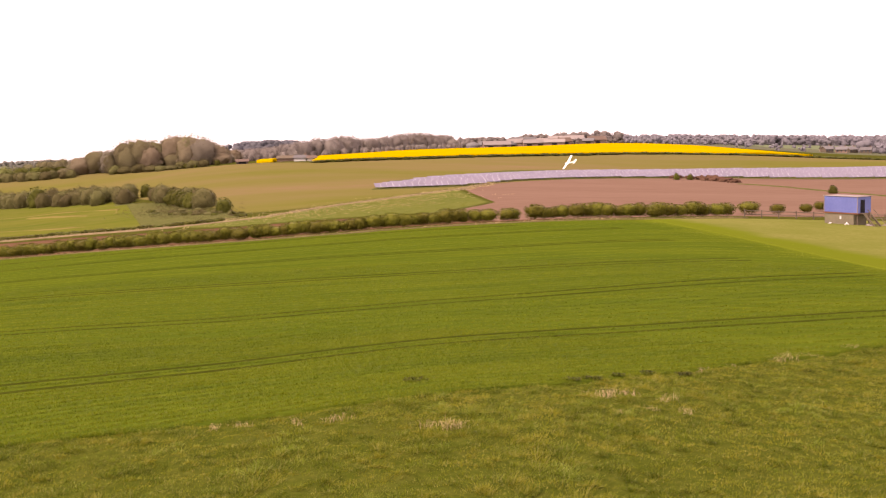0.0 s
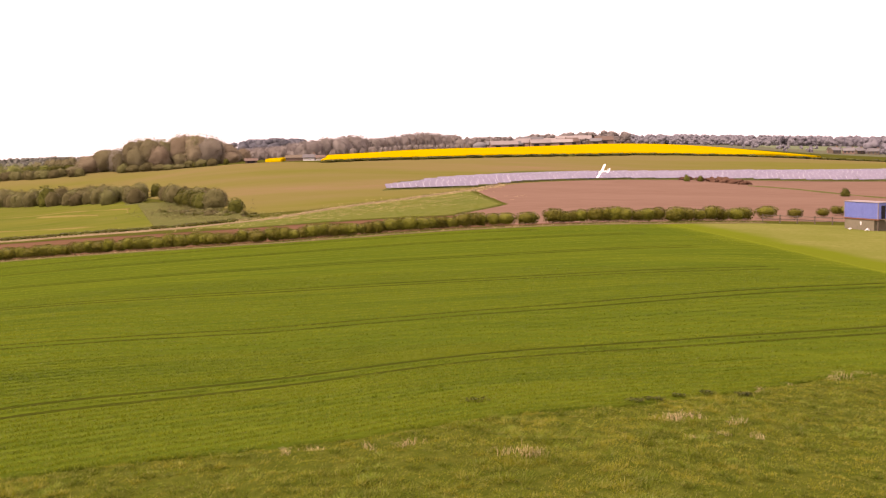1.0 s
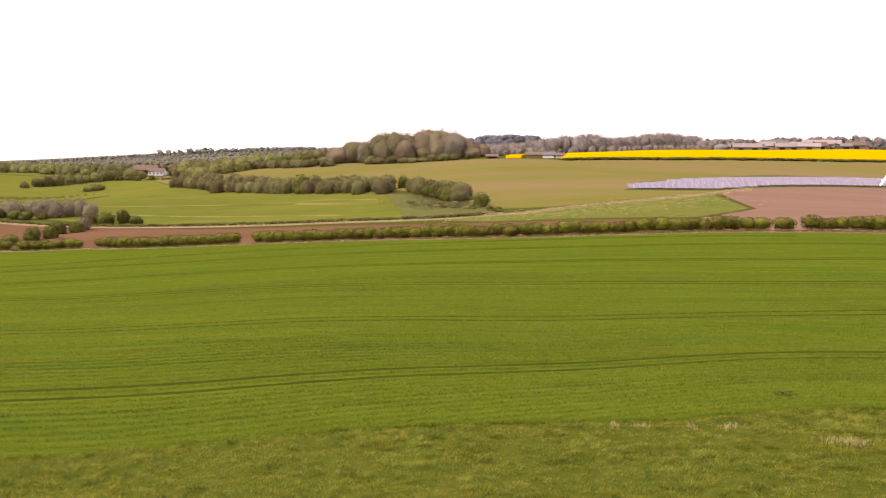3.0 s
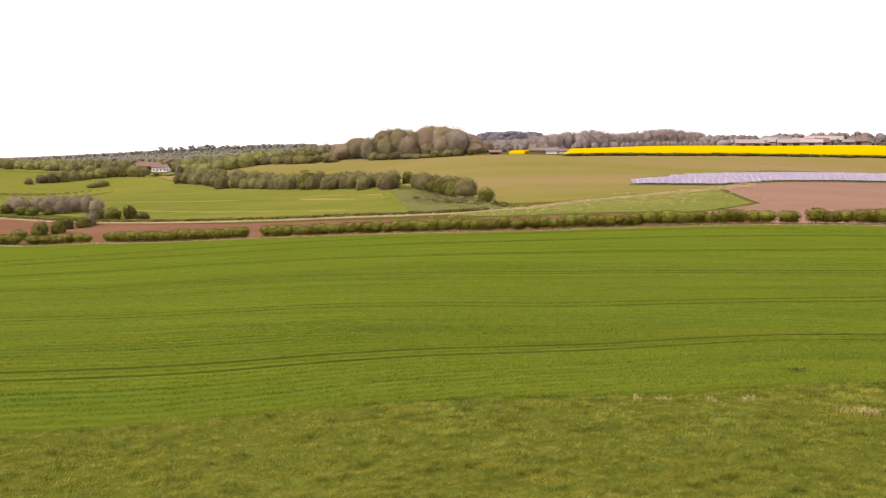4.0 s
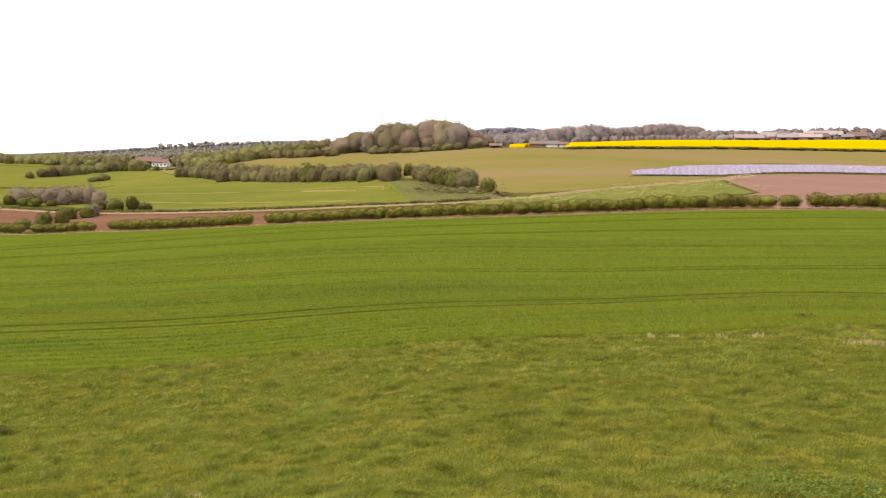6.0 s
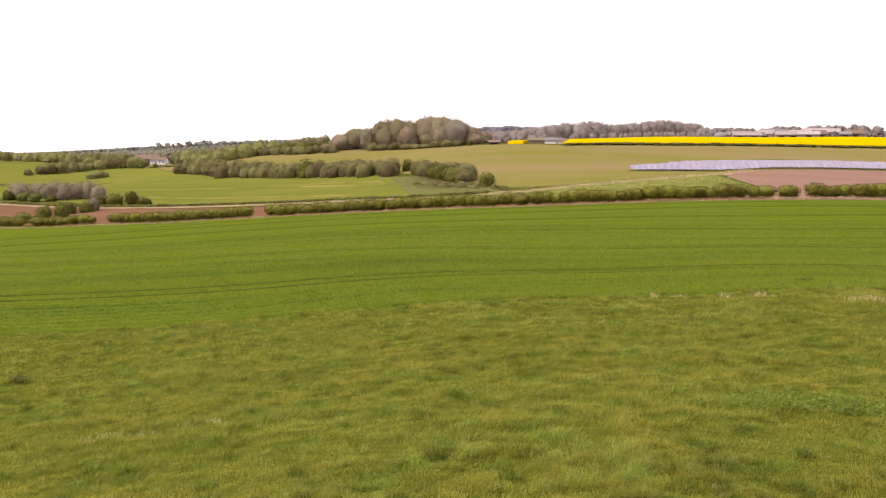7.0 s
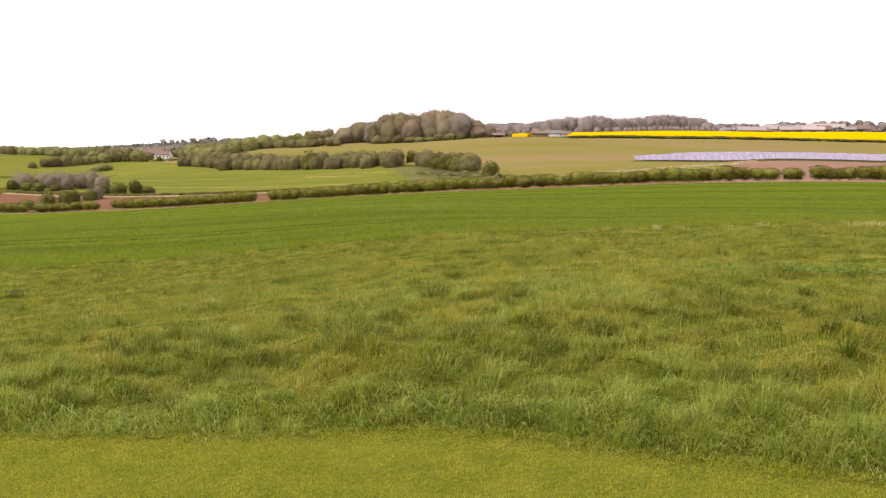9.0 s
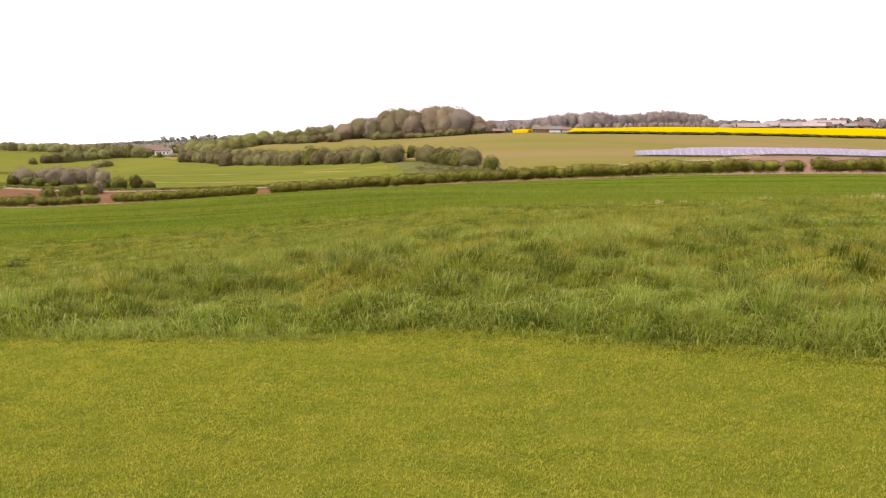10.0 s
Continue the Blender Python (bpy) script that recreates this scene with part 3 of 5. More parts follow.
def wood_mesh(rng, tall, spread, stems=1, thick=0.03, limbs=7):
    """Tapered trunk or stems with limbs, as one mesh."""
    bm = bmesh.new()
    for s in range(stems):
        off = Vector((rng.normal(0, spread * 0.25), rng.normal(0, spread * 0.25), 0)) if stems > 1 else Vector()
        r = tall * thick / math.sqrt(stems)
        p = Vector((0, 0, -0.25))
        lean = Vector((rng.normal(0, 0.06), rng.normal(0, 0.06), 0)) * (2.5 if stems > 1 else 1)
        joints = [p]
        for k in range(4):
            q = p + (Vector((0, 0, 1)) + lean + Vector((rng.normal(0, 0.07), rng.normal(0, 0.07), 0))) * tall * 0.2 + (off if k == 0 else Vector())
            tube(bm, p, q, r, r * 0.78, 6 if stems == 1 else 4)
            p, r = q, r * 0.78
            joints.append(p)
        for k in range(limbs):
            j = joints[1 + k % 4]
            ang = rng.uniform(0, math.tau)
            ln = spread * rng.uniform(0.45, 0.85)
            end = j + Vector((math.cos(ang) * ln, math.sin(ang) * ln, ln * rng.uniform(0.5, 1.2)))
            mid = j.lerp(end, 0.5) + Vector((0, 0, -0.06 * ln))
            tube(bm, j, mid, r * 0.75, r * 0.5, 4)
            tube(bm, mid, end, r * 0.5, r * 0.2, 3)
    return from_bm("trunk", bm)


def crown(rng, tall, wide, low, count, size, lobes=11, block=False, core=0.81, fuzz=0.10):
    """A leafy crown: leaves over a dome swollen into lobes, thinning outward into loose twigs, round a denser middle."""
    knobs = rng.normal(size=(lobes, 3)) + (0, 0, 0.35)
    knobs /= np.linalg.norm(knobs, axis=1)[:, None]
    amp, sharp = rng.uniform(0.10, 0.26, lobes), rng.uniform(3.5, 8, lobes)
    bits = rng.normal(size=(46, 3))
    bits /= np.linalg.norm(bits, axis=1)[:, None]
    rise, tight = rng.uniform(-0.13, 0.10, 46), rng.uniform(28, 70, 46)

    def reach(way):
        r = 0.76 + (amp * np.exp(sharp * (way @ knobs.T - 1))).sum(axis=1)
        r = np.minimum(r, 1.02) + (rise * np.exp(tight * (way @ bits.T - 1))).sum(axis=1)
        if block:
            r = r * np.minimum(1.28, 1 / np.maximum(np.abs(way).max(axis=1) * 1.0, 0.1)) ** 0.7
        return np.clip(r, 0.6, 1.10)

    axes = np.array((wide * 0.5, wide * 0.5, tall * (1 - low) * 0.5))
    mid = np.array((0, 0, tall * (1 + low) * 0.5))
    way = rng.normal(size=(count, 3))
    way /= np.linalg.norm(way, axis=1)[:, None]
    loose = rng.random(count) < fuzz
    r = reach(way) * np.where(loose, rng.uniform(0.97, 1.05, count), 0.78 + 0.22 * np.sqrt(rng.random(count)))
    p = mid + way * axes * r[:, None]
    face = way + (0, 0, 0.3) + 0.75 * rng.normal(size=(count, 3))
    a = np.cross(face, rng.normal(size=(count, 3)))
    a /= np.linalg.norm(a, axis=1)[:, None] + 1e-9
    b = np.cross(face, a)
    b /= np.linalg.norm(b, axis=1)[:, None] + 1e-9
    s = (size * rng.uniform(0.6, 1.35, count) * np.where(loose, 0.55, 1.0))[:, None]
    v = np.stack([p - a * s, p + b * s * 0.62, p + a * s, p - b * s * 0.62], 1).reshape(-1, 3)
    v[:, 2] = np.maximum(v[:, 2], 0.03)
    f = np.arange(count * 4).reshape(-1, 4)
    if not core:
        return mesh("crown", v, f)
    inner = mid + BALL_V * axes * (core * reach(BALL_V) * rng.uniform(0.86, 1.12, len(BALL_V)))[:, None]
    return with_leaves("crown", (inner, BALL_F), (v, f))


def plant(name, seed, tall, wide, leaf, count, size, label, category, group, bark=None, stems=1, low=0.25, lobes=11, block=False, core=0.81, fuzz=0.10):
    """A tree or shrub at the origin: trunk with limbs, crown of many small leaves."""
    rng = np.random.default_rng(seed)
    root = tagged(new(name), label, category, group)
    part("trunk" if stems == 1 else "stem", wood_mesh(rng, tall * 0.72, wide * 0.36, stems, 0.035 if stems == 1 else 0.026, 8 if stems == 1 else 3), bark or M_BARK, root)
    part("crown", crown(rng, tall, wide, low, count, size, lobes, block, core, fuzz), leaf, root)
    return root


class Kinds:
    """Variants of a plant, of which each further one is a copy."""

    def __init__(self, name, n, tall, wide, *args, seed=1, **kw):
        self.tall, self.wide, self.used = tall, wide, 0
        rng = np.random.default_rng(seed)
        self.obs = [plant(name, seed * 50 + i, tall, wide * rng.uniform(0.85, 1.15), *args, **kw) for i in range(n)]
        self.free = list(range(n))
        self.rng = rng

    def put(self, x, y, tall, wide=None, sink=0.0):
        s = tall / self.tall
        w = (wide / self.wide) if wide else s * self.rng.uniform(0.9, 1.15)
        m = Matrix.LocRotScale((x, y, gz(x, y) - sink), Euler((0, 0, self.rng.uniform(0, math.tau))), (w, w * self.rng.uniform(0.9, 1.1), s))
        if self.free:
            ob = self.obs[self.free.pop(0)]
            ob.matrix_basis = m
            return ob
        ob = copy_thing(self.obs[int(self.rng.integers(len(self.obs)))], Matrix())
        ob.matrix_basis = m
        return ob


K_HEDGE = Kinds("hedge_shrub", 8, 2.0, 3.0, L_HEDGE, 900, 0.085, "leafy green hawthorn shrub of a field hedge on bare stems", "hedge shrub", "field hedge", bark=M_DARKBARK, stems=6, low=0.13, lobes=12, block=True, seed=3, core=0.74, fuzz=0.10)
K_THICKET = Kinds("thicket_shrub", 7, 6.0, 7.0, L_THICKET, 900, 0.21, "large olive-grey shrub of a field thicket", "shrub", "thicket", stems=4, low=-0.45, lobes=12, seed=5)
K_DARK = Kinds("dark_bush", 4, 4.0, 4.5, L_DARK, 600, 0.17, "dark green rounded bush in the field", "bush", "bushes", stems=4, low=-0.45, lobes=10, seed=7)
K_WOODS = [Kinds("woodland_tree", n, 14.0, 11.0, leaf, 1500, 0.27, label, "tree", "hilltop wood", low=low, lobes=13, seed=seed)
           for n, leaf, low, seed, label in ((4, L_WOOD, -0.3, 9, "tall brownish tree just coming into leaf"), (4, L_OLIVEWOOD, -0.3, 17, "tall olive tree in young leaf"), (3, L_GREYWOOD, -0.25, 19, "tall grey-brown tree still in bud"))]
K_FAR = Kinds("distant_tree", 6, 10.0, 10.0, L_BELT, 620, 0.34, "distant greyish brown tree in a tree belt", "tree", "distant tree belt", low=-0.4, lobes=11, seed=11)
K_FRESH = Kinds("fresh_tree", 6, 6.0, 6.0, L_FRESH, 520, 0.27, "yellow-green tree with fresh spring leaves", "tree", "valley trees", low=-0.4, lobes=11, seed=13)
K_TWIG = Kinds("bare_sapling", 4, 6.0, 4.0, L_TWIG, 560, 0.16, "young bare-twigged brownish tree", "sapling", "young plantation", low=-0.4, lobes=14, seed=15, core=0.7)

rs = random.Random(4)


def far_wood(lines, leaf, label, seed, size=0.85, per=110):
    """Distant trees that cannot be told apart: trunks and crowns joined into one mesh."""
    rng = np.random.default_rng(seed)
    vs, fs, n = [], [], 0
    for line, step, tall, jitter in lines:
        pts = along(line, max(2, int(np.sum(np.hypot(*np.diff(np.array(line, float), axis=0).T)) / step)))
        for x, y in pts + rng.normal(0, jitter, pts.shape):
            h = 1.08 * tall * rng.uniform(0.82, 1.1)
            w = h * rng.uniform(0.5, 0.75)
            z = gz(x, y)
            cs = np.array([(x + rng.normal(0, w * 0.3), y + rng.normal(0, w * 0.3), z + h * u) for u in (0.16, 0.34, 0.48, 0.6, 0.72)])
            rr = np.array([w * 0.7, w * 0.72, w * 0.68, w * 0.56, w * 0.42])
            v1, f1 = clumps(rng, cs, rr * 0.84, 0.75)
            v2, f2 = leaf_cloud(rng, cs, rr, per, size * h / 14, 0.75, 0.6, 1.0)
            r = h * 0.02
            v3 = np.array([(x - r, y, z - 0.5), (x + r, y, z - 0.5), (x, y, z + h * 0.6)])
            f2 = f2 + len(v1)
            vs += [v1, v2, v3]
            fs += [f1 + n, f2[:, :3] + n, f2[:, [0, 2, 3]] + n, np.array([[0, 1, 2]]) + n + len(v1) + len(v2)]
            n += len(v1) + len(v2) + 3
    return thing("far_wood", mesh("far_wood", np.vstack(vs), np.vstack(fs)), leaf, label, "woodland", kind="stuff")


def row(kind, line, step, tall, jitter=0.3, wide=None, skip=(), sway=0.15):
    pts = along(line, 400)
    seg = np.concatenate([[0], np.cumsum(np.hypot(*np.diff(pts, axis=0).T))])
    d = step / 2
    while d < seg[-1]:
        x, y = np.interp(d, seg, pts[:, 0]), np.interp(d, seg, pts[:, 1])
        if not any(a <= x <= b for a, b in skip):
            kind.put(x + rs.gauss(0, jitter), y + rs.gauss(0, jitter), tall * rs.uniform(1 - sway, 1 + sway), wide * rs.uniform(0.85, 1.2) if wide else None)
        d += step * rs.uniform(0.8, 1.2)


# the hedge beyond the wheat
row(K_HEDGE, HEDGE, 1.25, 2.15, 0.25, 2.9, sway=0.14, skip=[(-147, -141), (-127.5, -121.5), (-84.5, -80.5), (-12, 60)])
row(K_HEDGE, HEDGE, 1.5, 2.3, 0.25, 2.9, sway=0.12, skip=[(-190, -12), (1.9, 2.6), (7.1, 7.8), (11.7, 12.4), (33.3, 34.0), (42.5, 60)])
for x, y, h in ((49.2, 177, 2.2), (54.5, 179, 1.9), (63, 191, 1.7), (68.5, 200, 1.9), (70.5, 200, 1.9)):
    K_HEDGE.put(x, y, h)
# bushes of the valley side
for x, y, h, w in ((-155.4, 220.9, 2.7, 4.2), (-158.7, 234.9, 3.7, 4.7), (-156.5, 239.2, 3.8, 4.4), (-161.9, 252.1, 3.4, 4.6), (-159.7, 256.4, 3.2, 4.6), (-167.2, 275.7, 3.6, 5.6), (-162.9, 276.8, 4.2, 6.0), (-159.7, 281.1, 4.3, 5.4), (-154.3, 277.9, 2.6, 4.4), (-202.7, 294, 3.0, 4.8), (-198.4, 292.9, 3.0, 4.8), (-194.1, 295.1, 2.1, 4.0), (-210.2, 297.2, 3.2, 4.5)):
    K_DARK.put(x, y, h, w)
for x, y, h, w in ((-212.4, 305.8, 5.6, 6), (-208.1, 301.5, 5.6, 6), (-204.9, 305.8, 5.6, 6), (-199.5, 302.6, 5.4, 6), (-196.3, 305.8, 5.6, 5), (-192, 298.3, 5.4, 5), (-189.8, 303.7, 5.6, 5), (-185.5, 302.6, 6.4, 5), (-181.2, 300.4, 5.4, 4.5), (-160.8, 261.8, 4.1, 4.0), (-201.7, 310.1, 5.8, 5), (-194.1, 309.1, 5.5, 5)):
    K_TWIG.put(x, y, h, w * 1.35)
for x, y, h, w in ((-345, 518, 3.7, 5.2), (-342, 525, 5.4, 6.7), (-339, 529, 6.2, 7.5), (-335, 534, 6.8, 8.2), (-332, 541, 6.8, 7.5), (-329, 544, 5.7, 6.8)):
    K_THICKET.put(x, y, h, w)
for x, y, h, w in ((-328, 551, 4.6, 6.8), (-325, 555, 6.0, 7.6), (-323, 563, 6.7, 8.5), (-326, 577, 5.5, 7.1), (-346, 625, 8.1, 8.5), (-310, 568, 7.0, 10), (-311, 580, 5.4, 7.8), (-298, 570, 1.9, 7.6), (-287, 567, 1.9, 9), (-307, 517, 3.1, 7.1), (-304, 518, 4.3, 8.6), (-303, 522, 3.1, 5.7)):
    K_FRESH.put(x, y, h, w)
for x, y, h, w in ((-257, 530, 6, 9), (-245, 520, 6.2, 9), (-234, 512, 7.0, 9), (-225, 508, 7.0, 9), (-218, 508, 7.4, 9.5), (-213, 515, 7.4, 9.5), (-208, 522, 7.0, 10), (-250, 545, 7.5, 9), (-240, 540, 8.0, 9), (-228, 535, 8.0, 9), (-219, 532, 8.0, 9)):
    K_FRESH.put(x, y, h, w)
for x, y, h, w in ((-200, 520, 5.6, 9.6), (-192, 518, 5.2, 9.6), (-186, 516, 5.0, 9.5), (-180, 518, 4.5, 11), (-173, 520, 5.0, 11)):
    K_DARK.put(x, y, h, w)
# thicket
row(K_THICKET, [(-236, 472), (-190, 425), (-138, 384), (-97, 341)], 4.2, 5.2, 1.4)
row(K_THICKET, [(-230, 478), (-138, 392), (-99, 350)], 6.5, 5.6, 1.2)
K_DARK.put(-143, 386, 7.4, 8.0)
K_DARK.put(-97, 357, 4.5, 5)
row(K_THICKET, [(-90.8, 343.4), (-77.6, 317.4), (-62.5, 291.9)], 4.0, 4.8, 0.8)
row(K_DARK, [(-82.1, 321.2), (-63.6, 291.3)], 4.5, 4.2, 0.8)
K_DARK.put(-54.5, 270, 4.0, 4.6)
# hilltop wood
WOOD_X = (-172, -164, -158, -154, -151, -146, -140, -134, -129, -122, -115, -109, -105, -101)
WOOD_TOP = (8.4, 9.8, 12.2, 10.8, 12.6, 15.0, 15.4, 13.6, 15.2, 15.6, 14.8, 12.8, 9.8, 7.4)
def wood_kind():
    return K_WOODS[rs.choice((0, 0, 1, 1, 1, 2))]


for k, (x, wide) in enumerate(((-169, 9), (-161, 10), (-154, 9), (-147, 12), (-139, 13), (-132, 10), (-125, 13), (-117, 13), (-110, 11), (-104, 8))):
    tall = float(np.interp(x, WOOD_X, WOOD_TOP))
    K_WOODS[(0, 1, 2, 1, 1, 1, 0, 0, 2, 0)[k]].put(x, 509 + rs.uniform(-4, 4), tall, wide * 1.3)
for k in range(84):
    x, y = -174 + 73 * (k % 42 + rs.random()) / 42, 503 + rs.random() * 42
    tall = float(np.interp(x * 515 / y, WOOD_X, WOOD_TOP))
    wood_kind().put(x, y, tall * (rs.uniform(0.8, 0.99) if k < 42 else rs.uniform(0.45, 0.8)), rs.uniform(8.0, 12.5) * min(1, tall / 11))
row(K_THICKET, [(-152, 497), (-130, 492), (-105, 486)], 5, 3.4, 1.0, 7.0, sway=0.35)
row(K_DARK, [(-120, 489), (-100, 486)], 4, 2.2, 1.0, sway=0.35)
row(K_WOODS[1], [(-250, 585), (-205, 548), (-175, 520)], 5, 7.0, 3)
row(K_THICKET, [(-225, 520), (-190, 500), (-165, 497)], 4.0, 4.0, 1.0, 7.0)
# belt behind the rapeseed
BELT_X = (-107, -94, -79, -70, -62, -53, -45, -36, -28, -22, -8, -4, -1, 3, 7)
BELT_TOP = (5.4, 5.8, 7.2, 8.6, 8.8, 9.4, 7.8, 7.6, 8.0, 9.1, 9.3, 7.8, 8.4, 7.8, 5.4)
for k in range(150):
    u = (k % 75 + rs.random()) / 75
    x = -106 + 112 * u
    y = float(np.interp(x, (-106, -68, -20, 6), (556, 540, 572, 603))) + (k // 75) * 12 + rs.uniform(0, 9)
    top = float(np.interp(x * 580 / y, BELT_X, BELT_TOP))
    K_FAR.put(x, y, 1.1 * top * (rs.uniform(0.9, 1.06) if k < 75 else rs.uniform(0.75, 1.0)), rs.uniform(7.5, 12.0))
row(K_FAR, [(-106, 550), (-72, 536), (-20, 562), (10, 598)], 2.6, 3.6, 1.2)
# trees round the farm
far_wood([([(8, 785), (60, 800), (122, 790)], 3.2, 9.5, 4), ([(14, 800), (60, 812), (126, 800)], 3.2, 10, 4), ([(96, 745), (116, 750)], 3.5, 5.5, 3)], L_BELT, "brownish trees round the farm", 200, 0.6, 150)
row(K_FAR, [(28, 730), (60, 742), (100, 728)], 8, 4.4, 4)
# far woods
far_wood([([(-288, 1500), (-262, 1500)], 2, 17, 3), ([(-275, 1500), (-225, 1500), (-202, 1500)], 1.6, 20.5, 3), ([(-270, 1515), (-230, 1515), (-205, 1515)], 2, 20, 3)], L_DARKHAZE, "dark distant wood on a hilltop, blue-grey haze in its colour", 201)
far_wood([([(120, 1400), (200, 1400), (300, 1400), (470, 1400), (640, 1380)], 3.6, 13, 8), ([(60, 1440), (310, 1430), (500, 1420), (700, 1400)], 3.6, 13.5, 8), ([(250, 1330), (460, 1330), (620, 1300)], 4, 11, 14)], L_FARHAZE, "grey-brown distant woods along the horizon, haze mixed into their colour", 202)
far_wood([([(245, 800), (300, 830), (420, 900)], 16, 3.2, 6), ([(230, 900), (330, 960), (420, 1000)], 12, 4, 8), ([(60, 1000), (200, 1050), (330, 1100)], 7, 7, 14), ([(330, 850), (350, 862), (380, 880)], 2.5, 10, 4), ([(328, 830), (372, 850)], 3, 8, 4)], L_FARHAZE, "scattered trees beyond the rapeseed, haze mixed into their colour", 203, 0.6, 130)
# valley woods
for a, b, n, h in (((-500, 730), (-400, 720), 60, 7.6), ((-440, 640), (-368, 610), 30, 6.5), ((-560, 790), (-440, 800), 40, 7.5), ((-350, 715), (-285, 720), 46, 11.5), ((-320, 650), (-255, 640), 40, 11.0), ((-268, 560), (-225, 545), 22, 8.5), ((-365, 790), (-290, 800), 34, 11.5), ((-275, 715), (-235, 720), 14, 8.5), ((-420, 610), (-370, 640), 14, 6)):
    for _ in range(n):
        u = rs.random()
        x, y = a[0] + (b[0] - a[0]) * u + rs.gauss(0, 7), a[1] + (b[1] - a[1]) * u + rs.gauss(0, 10)
        if not (y < 705 and -0.55 < (x + 6) / (y + 6) < -0.485) and math.hypot(x + 387, y - 735) > 14:
            (K_TWIG if rs.random() < 0.12 else K_THICKET if rs.random() < 0.3 else K_FRESH).put(x, y, h * rs.uniform(0.6, 1.05))
K_DARK.put(-376, 795, 10, 8)
K_DARK.put(-345, 690, 5.5, 6)
SKYLINE = [(-1480, 2200), (-1340, 2280), (-1160, 2370), (-960, 2450), (-780, 2520), (-560, 2580)]
far_wood([(SKYLINE, 4.5, 8.5, 6), ([(x * 0.9, y * 0.9) for x, y in SKYLINE], 4, 5, 2), ([(x * 0.8, y * 0.8) for x, y in SKYLINE], 4, 5, 2), ([(-1190, 2365), (-1080, 2395)], 13, 15, 5), ([(-1060, 2400), (-860, 2480)], 5, 11, 6)], L_HAZE, "tree line on the far horizon with grey haze in its colour", 204, 0.85, 45)
far_wood([([(-1000, 1500), (-800, 1560), (-560, 1480), (-300, 1350)], 4, 6, 3), ([(-900, 1250), (-640, 1330), (-300, 1200)], 4, 6, 4)], L_HAZE, "woods across the valley with haze in their colour", 205, 0.85, 60)
far_wood([([(-760, 1030), (-560, 1080), (-380, 1000), (-230, 950)], 4.5, 8, 9), ([(-700, 880), (-480, 900), (-230, 880)], 4.5, 8, 9)], L_MIDFAR, "olive woods on the valley side", 206, 0.7, 90)

for k in range(34):
    u, v = rs.random(), rs.random()
    (K_THICKET if k % 3 else K_DARK).put(-81 + 33 * u + 2 * v, 292 - 40 * u + 11 * v * (1 - 0.4 * u), rs.uniform(0.5, 1.2), rs.uniform(1.4, 3.0))
# ---- low hedges along the track and the rapeseed ----
row(K_DARK, DITCH, 1.5, 0.85, 0.25, 2.8)
row(K_DARK, [(-52, 446), (9, 491), (89, 549.5), (149, 562), (250, 576)], 4.5, 1.3, 0.4, 6.5)
row(K_DARK, [(-330, 566), (-292, 562)], 5, 3.0, 1.5)
for x, y, h, w in ((81, 383, 2.6, 2.6), (86, 384, 2.3, 2.3), (108, 305, 2.5, 2.8)):
    K_DARK.put(x, y, h, w)


# ---- grasses ----
def blades(rng, x, y, z, tall, width, lean, lean_way, bent=True):
    """A leaf at every place: bent, of five corners and three triangles, or one plain triangle."""
    n = len(x)
    ang = lean_way + math.pi / 2 + rng.normal(0, 0.7, n)
    side = np.column_stack([np.cos(ang), np.sin(ang), np.zeros(n)]) * (width / 2)[:, None]
    way = np.column_stack([np.cos(lean_way), np.sin(lean_way), np.zeros(n)])
    bend = (tall * lean)[:, None] * way
    p = np.column_stack([x, y, z])
    top = np.column_stack([np.zeros(n), np.zeros(n), tall * (1 - 0.38 * np.clip(lean, 0, 1.6))])
    tip = p + top + bend
    nrm = np.cross(side, tip - p)
    nrm /= np.linalg.norm(nrm, axis=1)[:, None] + 1e-9
    nrm *= np.sign(nrm[:, 2:3] + 1e-9)
    if not bent:
        v = np.stack([p - side, p + side, tip], 1).reshape(-1, 3)
        return v, np.arange(n * 3).reshape(-1, 3), nrm
    mid = p + np.column_stack([np.zeros(n), np.zeros(n), tall * 0.62]) + bend * 0.32
    v = np.stack([p - side, p + side, mid + side * 0.8, mid - side * 0.8, tip], 1).reshape(-1, 3)
    k = np.arange(n)[:, None] * 5
    f = np.concatenate([k + (0, 1, 2), k + (0, 2, 3), k + (3, 2, 4)], 1).reshape(-1, 3)
    return v, f, nrm


def smooth_noise(x, y, scale, seed):
    """Soft value noise between 0 and 1."""
    rng = np.random.default_rng(seed)
    tab = rng.random((64, 64))
    u, v = x / scale, y / scale
    i, j = np.floor(u).astype(int), np.floor(v).astype(int)
    a, b = u - i, v - j
    a, b = a * a * (3 - 2 * a), b * b * (3 - 2 * b)
    g = lambda p, q: tab[p % 64, q % 64]
    return (g(i, j) * (1 - a) + g(i + 1, j) * a) * (1 - b) + (g(i, j + 1) * (1 - a) + g(i + 1, j + 1) * a) * b


MOWN_EDGE = np.array([(-60, -7), (-20, -0.9), (-12.1, 0.65), (-11, 0.75), (-10.1, 0.95), (-9.1, 1.25), (-8.2, 1.3), (-7.4, 1.1), (-6.7, 0.85), (-5.9, 0.65), (-5.3, 0.45), (-4.9, 0.35), (10, -1.2), (60, -8)])
RE = np.array(ROUGH_EDGE)
mown_y = lambda x: np.interp(x, MOWN_EDGE[:, 0], MOWN_EDGE[:, 1])
rough_y = lambda x: np.interp(x, RE[:, 0], RE[:, 1])


